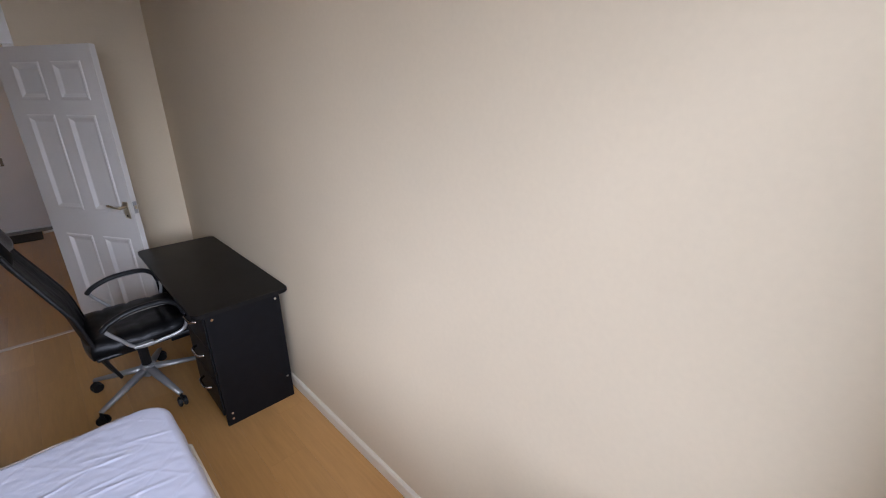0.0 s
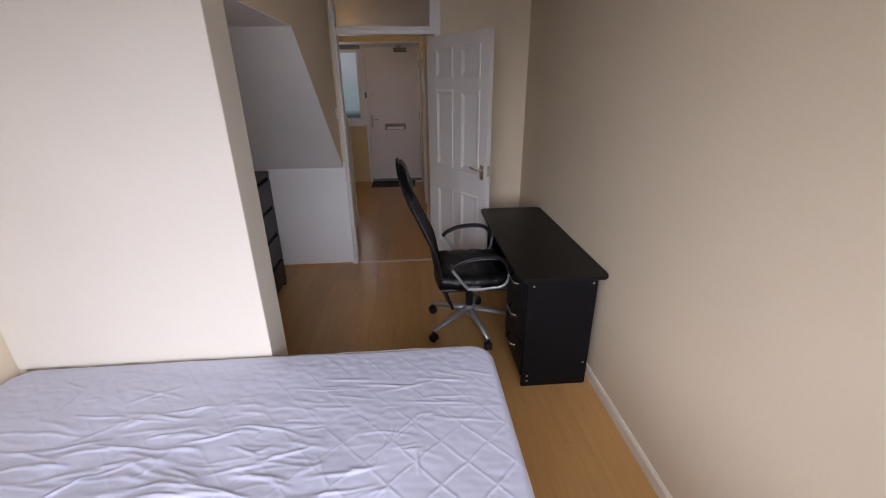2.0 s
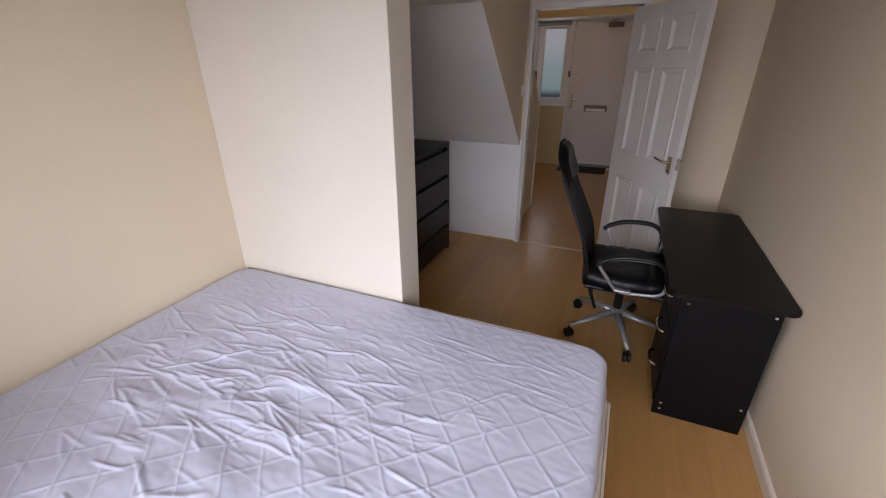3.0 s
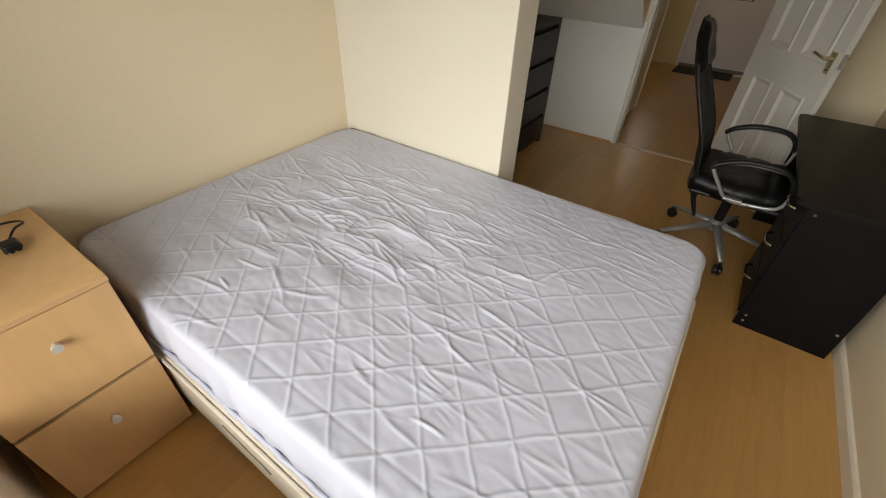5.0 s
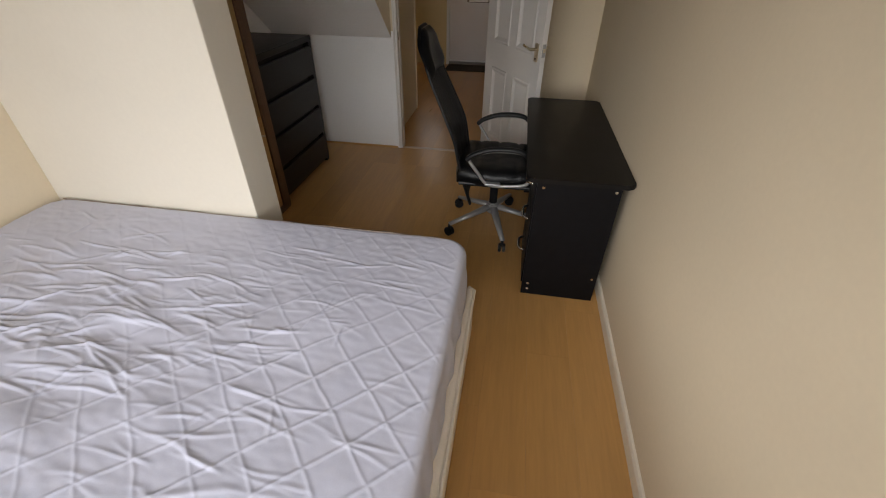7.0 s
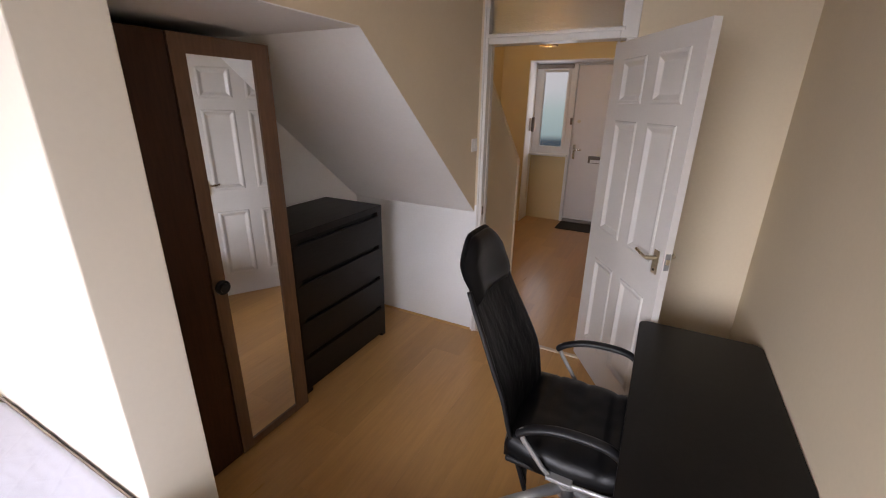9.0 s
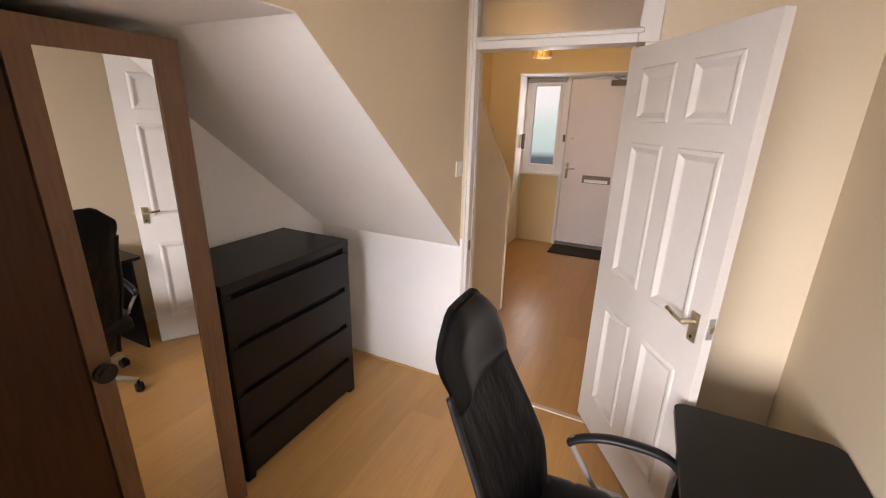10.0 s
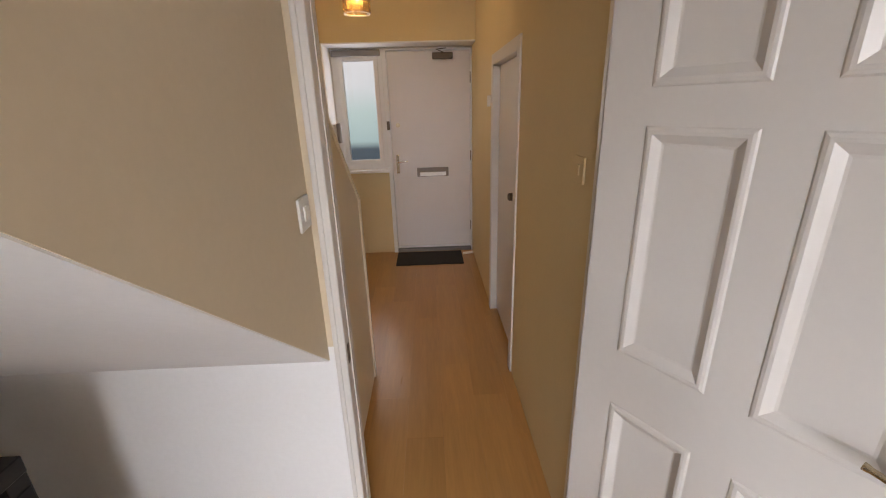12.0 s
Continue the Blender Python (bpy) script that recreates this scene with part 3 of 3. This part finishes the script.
part("knob", disc((WF + 0.022, -1.622, 0.905), (1, 0, 0), 0.031, 0.036, bevel=0.011, sides=28), PLASTIC, d2, "round black knob")
part("mirror", box(WF - 0.012, MY0, MZ0, WF - 0.003, MY1, MZ1), MIRROR, d2, "clear mirror glass")

# ---- chest of drawers ----
ch = thing("chest_of_drawers", (-2.40, -0.77, 0), "black-brown chest of four drawers under the stairs", "chest of drawers")
CY0, CY1, CF, CH = -1.168, -0.368, -2.155, 1.0
part("side_panel", box(-2.65, CY0, 0, CF - 0.003, CY0 + 0.045, CH - 0.04, 0.002), CHESTWOOD, ch)
part("side_panel", box(-2.65, CY1 - 0.045, 0, CF - 0.003, CY1, CH - 0.04, 0.002), CHESTWOOD, ch)
part("carcass", box(-2.65, CY0 + 0.045, 0.02, CF - 0.06, CY1 - 0.045, CH - 0.045), CHESTWOOD, ch)
part("top", box(-2.65, CY0, CH - 0.04, CF, CY1, CH, 0.0025), CHESTWOOD, ch)
zs = (0.03, 0.262, 0.494, 0.726, 0.958)
for i in range(4):
    part("drawer_front", box(CF - 0.020, CY0 + 0.004, zs[i], CF, CY1 - 0.004, zs[i + 1] - 0.030, 0.002), CHESTWOOD, ch)
# added dark sheet: shade between the drawer fronts put into its colour
part("recess", box(CF - 0.055, CY0 + 0.046, 0.03, CF - 0.045, CY1 - 0.046, CH - 0.046), GAP_SHADE, ch)

# ---- desk ----
dk = thing("desk", (-0.24, -1.27, 0), "black desk with drawers against the cream wall", "desk")
DY0, DY1, DZ = -1.905, -0.635, 0.708
out = []
for cx, cy, a0 in ((-0.48 + 0.03, DY0 + 0.03, 180), (-0.035, DY0 + 0.03, 270), (-0.035, DY1 - 0.03, 0), (-0.45, DY1 - 0.03, 90)):
    out += [(cx + 0.03 * math.cos(radians(a0 + k * 18)), cy + 0.03 * math.sin(radians(a0 + k * 18))) for k in range(6)]
bm = prism(out, "z", DZ - 0.022, DZ)
bmesh.ops.bevel(bm, geom=[e for e in bm.edges if abs(e.verts[0].co.z - e.verts[1].co.z) < 1e-5], offset=0.004, segments=2, affect="EDGES")
part("desktop", bm, DESKTOP, dk)
part("end_panel", box(-0.425, -1.872, 0, -0.05, -1.855, DZ - 0.022, 0.001), BLACKWOOD, dk)
part("end_panel", box(-0.425, -0.690, 0, -0.05, -0.673, DZ - 0.022, 0.001), BLACKWOOD, dk)
part("inner_panel", box(-0.41, -1.452, 0, -0.05, -1.436, DZ - 0.022, 0.001), BLACKWOOD, dk)
part("modesty_panel", box(-0.068, -1.855, 0.22, -0.052, -0.690, DZ - 0.022), BLACKWOOD, dk)
part("plinth", box(-0.40, -1.855, 0.0, -0.385, -1.452, 0.06), BLACKWOOD, dk)
for i in range(3):
    z0 = 0.065 + i * 0.205
    dr = part("drawer_front", box(-0.432, -1.853, z0, -0.416, -1.454, z0 + 0.199, 0.0015), BLACKWOOD, dk)
    part("handle", tube(curve([(-0.432, -1.72, z0 + 0.115), (-0.458, -1.70, z0 + 0.115), (-0.462, -1.65, z0 + 0.115), (-0.458, -1.60, z0 + 0.115), (-0.432, -1.58, z0 + 0.115)], 5), 0.007), CHROME, dr, "chrome bow handle", smooth=True)
for y, z in ((-0.395, 0.65), (-0.395, 0.075), (-0.395, 0.04), (-0.075, 0.655), (-0.075, 0.15)):
    part("screw_cap", disc((y, -1.874, z), (0, 1, 0), 0.0065, 0.004, sides=10), CHROME, dk)

# ---- bed ----
bd = thing("divan_base", (-1.66, -2.965, 0), "cream fabric divan bed base under the mattress", "bed base")
part("base", box(-2.655, -3.69, 0.05, -0.655, -2.24, 0.325, 0.02, seg=3), DIVAN, bd, smooth=False)
part("top_piping", tube([(-2.64, -3.692, 0.318), (-0.68, -3.692, 0.318), (-0.653, -3.67, 0.318), (-0.653, -2.26, 0.318), (-0.68, -2.238, 0.318)], 0.006, sides=6), DIVAN, bd)
part("seam", tube([(-1.80, -3.6915, 0.212), (-1.77, -3.6915, 0.200), (-1.72, -3.6915, 0.203), (-1.66, -3.6915, 0.190), (-1.60, -3.6915, 0.192), (-1.56, -3.6915, 0.180)], 0.0025, sides=5), SEAM, bd, "grey stitched handle seam")
for x in (-2.55, -0.80):
    for y in (-3.56, -2.35):
        part("castor", disc((x, y, 0.025), (0, 1, 0), 0.025, 0.025), PLASTIC, bd)

mt = thing("mattress", (-1.66, -2.947, 0.325), "white quilted double mattress, creased, without bedding", "mattress")
X0, X1, Y0, Y1, ZT, ZB = -2.655, -0.690, -3.662, -2.232, 0.572, 0.326
RC = 0.10


def quilt(x, y):
    """Relief of the quilting: shallow pillows between stitched diagonals, over the lie of the filling."""
    wob = 0.010 * noise.noise(Vector((x * 5, y * 5, 1.0))) + 0.005 * noise.noise(Vector((x * 19, y * 19, 2.0)))
    u, v = (x + 0.943 * y + 3.99 + wob) / 0.147, (x - 1.11 * y - 2.615 + wob) / 0.169
    du, dv = abs(u - round(u)), abs(v - round(v))
    loose = math.exp(-(((x + 1.95) / 0.62) ** 2 + ((y + 2.93) / 0.46) ** 2))
    far = min(1.0, max(0.0, (y + 2.95) / 0.40))
    amp = (1 - 0.7 * loose) * (1 - 0.75 * far)
    seam = min(du * 0.107, dv * 0.113)
    h = amp * (0.0021 * math.exp(-(seam / 0.0046) ** 2) - 0.0012 * math.exp(-(seam / 0.035) ** 2))
    # the stitched border along the open long side
    h -= 0.0013 * math.exp(-((y - Y0 - 0.085) / 0.006) ** 2)
    h += 0.019 * loose * noise.noise(Vector((x * 6.5, y * 10, 4.0)))
    h += 0.009 * noise.noise(Vector((x * 2.2, y * 2.2, 9.0)))
    # small gathers of the cloth
    h += 0.0019 * noise.noise(Vector((x * 24 + y * 9, y * 40, 6.0))) * (0.6 + 0.8 * noise.noise(Vector((x * 4, y * 4, 2.0))))
    return h


NX, NY = 620, 450
# pulled folds of the loose cover: long ones round the rumpled place, short ones across the quilting
gx, gy = np.meshgrid(np.linspace(X0, X1, NX + 1), np.linspace(Y0, Y1, NY + 1))
folds = np.zeros_like(gx)
fold_rng = random.Random(11)


def fold(cx, cy, ang, half, height, width, bend):
    c, s = math.cos(ang), math.sin(ang)
    along = (gx - cx) * c + (gy - cy) * s
    across = (gy - cy) * c - (gx - cx) * s + bend * along ** 2 + 0.0016 * np.sin(along * 45 + cx * 40)
    taper = np.clip(1 - (along / half) ** 2, 0, None) ** 1.2
    wide = np.where(across > 0, width * 1.9, width)
    folds[:] += height * taper * (np.exp(-(across / wide) ** 2) - 0.15 * np.exp(-((across - 2.4 * width) / (2.0 * width)) ** 2))


for k in range(190):
    fold(fold_rng.gauss(-1.95, 0.34), fold_rng.gauss(-2.90, 0.25), fold_rng.gauss(-0.03, 0.24), fold_rng.uniform(0.03, 0.15),
         fold_rng.uniform(0.0020, 0.0060), fold_rng.uniform(0.0036, 0.0066), fold_rng.gauss(0, 0.4))
for k in range(150):
    fold(fold_rng.uniform(-1.75, -0.76), fold_rng.uniform(-3.52, -2.42), fold_rng.gauss(-0.10, 0.13), fold_rng.uniform(0.03, 0.13),
         fold_rng.uniform(0.0010, 0.0027), fold_rng.uniform(0.0034, 0.0050), fold_rng.gauss(0, 0.6))
for k in range(22):
    fold(fold_rng.uniform(-2.45, -1.0), fold_rng.uniform(-3.45, -2.45), fold_rng.gauss(1.0, 0.5), fold_rng.uniform(0.04, 0.12),
         fold_rng.uniform(0.0012, 0.0028), fold_rng.uniform(0.0036, 0.0055), fold_rng.gauss(0, 0.8))

verts, faces = [], []
for j in range(NY + 1):
    for i in range(NX + 1):
        x, y = X0 + (X1 - X0) * i / NX, Y0 + (Y1 - Y0) * j / NY
        lift = quilt(x, y) + float(folds[j, i])
        # rounded plan corners
        cx, cy = min(max(x, X0 + RC), X1 - RC), min(max(y, Y0 + RC), Y1 - RC)
        dx, dy = x - cx, y - cy
        d = math.hypot(dx, dy)
        if dx and dy:
            k = max(abs(dx), abs(dy)) / d
            x, y = cx + dx * k, cy + dy * k
        edge = min(x - X0, X1 - x, y - Y0, Y1 - y)
        if dx and dy:
            edge = min(edge, RC - math.hypot(x - cx, y - cy))
        fall = max(0.0, 1 - max(edge, 0) / 0.03)
        z = ZT + lift * min(1, edge / 0.03 + 0.3) - 0.03 * (1 - math.sqrt(max(0.0, 1 - fall * fall)))
        verts.append((x, y, z))
w1 = NX + 1
for j in range(NY):
    for i in range(NX):
        a = j * w1 + i
        faces.append((a, a + 1, a + w1 + 1, a + w1))
rim = [i for i in range(NX)] + [NX + j * w1 for j in range(NY)] + [NY * w1 + NX - i for i in range(NX)] + [(NY - j) * w1 for j in range(NY)]
rows = [rim]
mid = Vector(((X0 + X1) / 2, (Y0 + Y1) / 2, 0))
for k, (z, bulge) in enumerate(((0.50, 0.006), (0.46, 0.010), (0.40, 0.010), (0.36, 0.006), (0.335, 0.006), (ZB, -0.004))):
    row = []
    for q in rim:
        x, y, _ = verts[q]
        w = 0.014 * noise.noise(Vector((x * 13, y * 13, z * 5))) + 0.008 * noise.noise(Vector((x * 5, y * 5, z * 12 + 4)))
        o = Vector((x, y, 0)) - mid
        o = Vector((math.copysign(1, o.x) if abs(x - mid.x) > (X1 - X0) / 2 - RC else 0, math.copysign(1, o.y) if abs(y - mid.y) > (Y1 - Y0) / 2 - RC else 0, 0))
        if y > Y1 - RC or x < X0 + RC:
            o *= 0.2
        o = o.normalized() if o.length > 1 else o
        verts.append((x + o.x * (bulge + w), y + o.y * (bulge + w), z + 0.3 * w))
        row.append(len(verts) - 1)
    rows.append(row)
for a, b in zip(rows, rows[1:]):
    for i in range(len(a)):
        j = (i + 1) % len(a)
        faces.append((a[j], a[i], b[i], b[j]))
faces.append(tuple(rows[-1]))
o = ORIGIN[mt.name]
me = bpy.data.meshes.new("cover")
me.from_pydata([(x - o.x, y - o.y, z - o.z) for x, y, z in verts], [], faces)
me.materials.append(TICKING)
for p in me.polygons:
    p.use_smooth = True
cover = new("cover", me)
cover.parent = mt
ORIGIN[cover.name] = o
# worn piping along the edge at the partition, and the loose hem of the cover on the near side
edge = [(X0 + 0.03 + k * (X1 - X0 - 0.16) / 60, Y1 - 0.004, ZT - 0.012 + 0.006 * noise.noise(Vector((k * 0.33, 2.0, 0)))) for k in range(61)]
part("piping", tube(edge, 0.0042, sides=6), TRIM, mt, "taupe worn edge piping", smooth=True)
hem = [(X0 + 0.05 + k * (X1 - X0 - 0.12) / 80, Y0 - 0.010 + 0.006 * noise.noise(Vector((k * 0.5, 6.0, 0))), 0.352 + 0.020 * noise.noise(Vector((k * 0.21, 4.0, 0)))) for k in range(81)]
part("hem", tube(hem, 0.008, sides=6, flat=1.6), TICKING, mt, smooth=True)

# ---- bedside cabinet with a cable on it ----
nb = thing("bedside_cabinet", (-2.37, -3.88, 0), "beech two-drawer bedside cabinet with small knobs", "bedside cabinet")
NY0, NY1, NF, NZ = -4.08, -3.702, -2.083, 0.720
part("body", box(-2.655, NY0 + 0.004, 0.0, NF - 0.018, NY1 - 0.004, NZ - 0.02, 0.001), BEECH, nb)
part("top", box(-2.66, NY0, NZ - 0.018, NF + 0.004, NY1, NZ, 0.003), BEECH, nb, "beech top with a paler edge")
part("top_edging", box(NF + 0.0035, NY0 + 0.001, NZ - 0.017, NF + 0.006, NY1 - 0.001, NZ - 0.001), BEECH_EDGE, nb)
for z0, z1 in ((0.008, 0.358), (0.372, NZ - 0.023)):
    dr = part("drawer_front", box(NF - 0.016, NY0 + 0.003, z0, NF, NY1 - 0.003, z1, 0.0015), BEECH, nb)
    zk = (z0 + z1) / 2 + 0.06
    bm = disc((NF + 0.010, -3.88, zk), (1, 0, 0), 0.006, 0.02, sides=12)
    disc((NF + 0.022, -3.88, zk), (1, 0, 0), 0.013, 0.010, bm=bm, sides=16)
    part("knob", bm, KNOB, dr, "small chrome knob")
# dark strip paints shade into the slit between the two drawer fronts
part("shadow_gap", box(NF - 0.017, NY0 + 0.01, 0.355, NF - 0.0155, NY1 - 0.01, 0.375), GAP_SHADE, nb)
cb = thing("power_plug", (-2.42, -3.84, NZ), "black mains plug and cable lying on the cabinet", "plug")
part("plug_body", box(-2.435, -3.835, NZ, -2.385, -3.790, NZ + 0.030, 0.008), PLASTIC, cb)
for y in (-3.830, -3.815, -3.798):
    part("pin", box(-2.385, y, NZ + 0.012, -2.365, y + 0.006, NZ + 0.017), CHROME, cb)
part("cable", tube(curve([(-2.435, -3.812, NZ + 0.014), (-2.475, -3.78, NZ + 0.03), (-2.515, -3.75, NZ + 0.022), (-2.575, -3.765, NZ + 0.008), (-2.60, -3.82, NZ + 0.005), (-2.60, -3.90, NZ + 0.005), (-2.585, -4.03, NZ + 0.005)], 8), 0.0035, sides=6), PLASTIC, cb, smooth=True)

# ---- office chair, facing the desk ----
oc = thing("office_chair", (-0.64, -1.20, 0), "black leather and mesh high-back office chair on castors", "office chair")
CX, CY = -0.64, -1.20
for k in range(5):
    a = radians(142 + 72 * k)
    ex, ey = CX + 0.318 * math.cos(a), CY + 0.318 * math.sin(a)
    lg = part("leg", tube([(CX + 0.03 * math.cos(a), CY + 0.03 * math.sin(a), 0.145), (CX + 0.15 * math.cos(a), CY + 0.15 * math.sin(a), 0.118), (ex, ey, 0.083)], [0.027, 0.022, 0.015], flat=0.7), SILVER, oc, "silver metal leg", smooth=True)
    b = a + 0.9 + k
    tx, ty = -math.sin(b), math.cos(b)
    bm = disc((ex + tx * 0.013, ey + ty * 0.013, 0.030), (tx, ty, 0), 0.030, 0.018, bevel=0.005)
    disc((ex - tx * 0.013, ey - ty * 0.013, 0.030), (tx, ty, 0), 0.030, 0.018, bm=bm, bevel=0.005)
    disc((ex, ey, 0.060), (0, 0, 1), 0.009, 0.04, bm=bm, sides=10)
    part("castor", bm, PLASTIC, lg, "black twin castor")
part("hub", disc((CX, CY, 0.14), (0, 0, 1), 0.04, 0.075, bevel=0.008), SILVER, oc)
part("gas_lift", tube([(CX, CY, 0.17), (CX, CY, 0.30), (CX, CY, 0.301), (CX, CY, 0.43)], [0.026, 0.026, 0.015, 0.015], sides=14), PLASTIC, oc)
part("mechanism", box(CX - 0.13, CY - 0.09, 0.365, CX + 0.10, CY + 0.09, 0.41, 0.012), PLASTIC, oc)
part("tilt_lever", tube([(CX + 0.02, CY - 0.08, 0.41), (CX + 0.03, CY - 0.24, 0.405)], 0.006), PLASTIC, oc)


def cushion(cx, cy, cz, lx, ly, lz, n=28, power=0.16, dips=0.0):
    """A soft upholstered slab with rounded outline and pulled creases."""
    bm = bmesh.new()
    bmesh.ops.create_grid(bm, x_segments=n, y_segments=n, size=1)
    top = list(bm.verts)
    for v in top:
        x, y = v.co.x, v.co.y
        rr = 1 - 0.10 * (x * x * y * y)
        e = max(0.0, 1 - max(abs(x), abs(y)) ** 6) ** 0.5
        c = 0.0
        for g in (-0.5, 0.0, 0.5):
            c += math.exp(-((x - g) / 0.045) ** 2)
        v.co = (cx + x * rr * lx / 2, cy + y * rr * ly / 2, cz + lz * (0.25 + 0.75 * e) + 0.02 * y * y - dips * c + 0.003 * noise.noise(Vector((x * 5, y * 5, 2))))
    ring = bmesh.ops.extrude_face_region(bm, geom=bm.faces[:])
    for v in ring["geom"]:
        if isinstance(v, bmesh.types.BMVert):
            v.co.z = cz - 0.01
    return bm


part("seat", cushion(CX + 0.005, CY + 0.02, 0.418, 0.50, 0.52, 0.080, dips=0.008), LEATHER, oc, "creased black leather seat", smooth=True)
part("seat_pan", box(CX - 0.21, CY - 0.235, 0.398, CX + 0.24, CY + 0.235, 0.420, 0.008), PLASTIC, oc)

# backrest: one side line, swept across the width and slightly hollow
SIDE = curve([(-0.785, 0, 0.25), (-0.832, 0, 0.39), (-0.862, 0, 0.52), (-0.888, 0, 0.65), (-0.934, 0, 0.76), (-0.980, 0, 0.86), (-1.030, 0, 0.97), (-1.068, 0, 1.09), (-1.090, 0, 1.207)], 6)


def half_width(z):
    return 0.188 + 0.016 * math.cos(min(1.0, (z - 0.66) / 0.34) * math.pi)


def back_sheet(lo, hi, off_front, off_back, wide, hollow=0.035, n=14, taper=0.0):
    bm = bmesh.new()
    pts = [p for p in SIDE if lo <= p.z <= hi]
    grids = []
    for off in (off_front, off_back):
        g = []
        for i, p in enumerate(pts):
            q = pts[min(i + 1, len(pts) - 1)] - pts[max(i - 1, 0)]
            nrm = Vector((q.z, 0, -q.x)).normalized()
            tip = min((p.z - pts[0].z), (pts[-1].z - p.z)) / 0.05
            t1 = 1 - min(tip, 1)
            soft = max(0.5, (1 - t1 ** 2.5) ** 0.5)
            up = max(0.0, min(1.0, (p.z - 1.04) / 0.16))
            hw = half_width(p.z) * wide * (0.93 + 0.07 * min(1, tip * 0.6) ** 0.5)
            hw *= 1 - taper * max(0.0, (p.z - 1.05) / 0.16) ** 1.3
            row = []
            for k in range(n + 1):
                s = -1 + 2 * k / n
                e = soft * (1 - abs(s) ** 8) ** 0.5
                c = p + nrm * (off * e - 0.004 * (1 - e)) + Vector((hollow * (1 - 0.55 * up) * (abs(s) ** 2.2 - 0.5), 0, -0.080 * up * max(0.0, (abs(s) - 0.5) / 0.5)))
                row.append(bm.verts.new((c.x, CY + s * hw, c.z)))
            g.append(row)
        grids.append(g)
    for g in grids:
        for a, b in zip(g, g[1:]):
            for k in range(n):
                bm.faces.new((a[k], a[k + 1], b[k + 1], b[k]))
    f, b = grids
    for i in range(len(f) - 1):
        for k in (0, n):
            bm.faces.new((f[i][k], f[i + 1][k], b[i + 1][k], b[i][k]))
    for i in (0, -1):
        for k in range(n):
            bm.faces.new((f[i][k], f[i][k + 1], b[i][k + 1], b[i][k]))
    return bm


br = part("backrest", back_sheet(0.24, 1.22, 0.008, -0.012, 1.08), MESH, oc, "black mesh high backrest", smooth=True)
part("headrest", back_sheet(0.965, 1.205, 0.044, -0.006, 1.02, taper=0.0), LEATHER, br, "black leather headrest", smooth=True)
for s in (-1, 1):
    part("back_frame", tube([(p.x - 0.006 + 0.0175, CY + s * 1.08 * half_width(p.z), p.z) for p in SIDE if p.z < 1.04], 0.011, flat=0.8), PLASTIC, br, smooth=True)
for s in (-1, 1):
    y = CY + 0.03 + s * 0.30
    loop = curve([(-0.79, y, 0.590), (-0.735, y, 0.618), (-0.64, y, 0.640), (-0.50, y, 0.638), (-0.435, y, 0.590), (-0.428, y, 0.53), (-0.455, y - s * 0.01, 0.450), (-0.56, y - s * 0.02, 0.425), (-0.67, y - s * 0.02, 0.425), (-0.735, y - s * 0.01, 0.50)], 6, close=True)
    ar = part("armrest", tube(loop, 0.0075, close=True, flat=1.3), SILVER, oc, "silver loop armrest with a black pad", smooth=True)
    part("arm_pad", tube(curve([(-0.80, y, 0.577), (-0.76, y, 0.612), (-0.66, y, 0.648), (-0.52, y, 0.650), (-0.455, y, 0.61), (-0.436, y, 0.55)], 7), [0.014] + [0.020] * 33 + [0.014, 0.012], flat=0.7), PLASTIC, ar, "black arm pad", smooth=True)
    part("arm_bracket", box(-0.69, min(y - s * 0.12, y), 0.425, -0.60, max(y - s * 0.12, y), 0.440, 0.004), SILVER, ar)

# ---- floors: laminate planks running towards the door ----
solid("floor", box(WX - 0.02, -4.24, -0.06, 0.02, 0.02, -0.008), OAK_DARK, kind="structure", label="golden oak laminate plank floor", category="floor")
solid("floor_hall", box(WX - 0.02, 0.02, -0.06, -0.70, 3.62, -0.008), OAK_DARK, kind="structure", label="golden oak laminate plank hall floor", category="floor")
PW, PL = 0.193, 1.285
rng = random.Random(4)
PLANKS = {}


def plank(parent, x0, y0, x1, y1):
    key = (round(x1 - x0, 3), round(y1 - y0, 3))
    if key not in PLANKS:
        bm = box(-key[0] / 2 + 0.00015, -key[1] / 2 + 0.00015, -0.008, key[0] / 2 - 0.00015, key[1] / 2 - 0.00015, 0.0, 0.0003, seg=1)
        me = bpy.data.meshes.new("plank")
        bm.to_mesh(me)
        bm.free()
        me.materials.append(OAK)
        PLANKS[key] = me
    ob = new("plank", PLANKS[key])
    ob.location = ((x0 + x1) / 2, (y0 + y1) / 2, 0)
    ob.parent = parent


def lay(parent, xa, xb, ya, yb):
    x = xb
    while x > xa + 0.01:
        y = ya - rng.choice((0, 0.32, 0.64, 0.96))
        while y < yb - 0.001:
            lo, hi = max(y, ya), min(y + PL, yb)
            if hi - lo > 0.01:
                plank(parent, max(x - PW, xa), lo, x, hi)
            y += PL
        x -= PW


lay(bpy.data.objects["floor"], WX, 0.0, -4.22, 0.01)
lay(bpy.data.objects["floor_hall"], WX, -0.71, 0.02, 3.6)
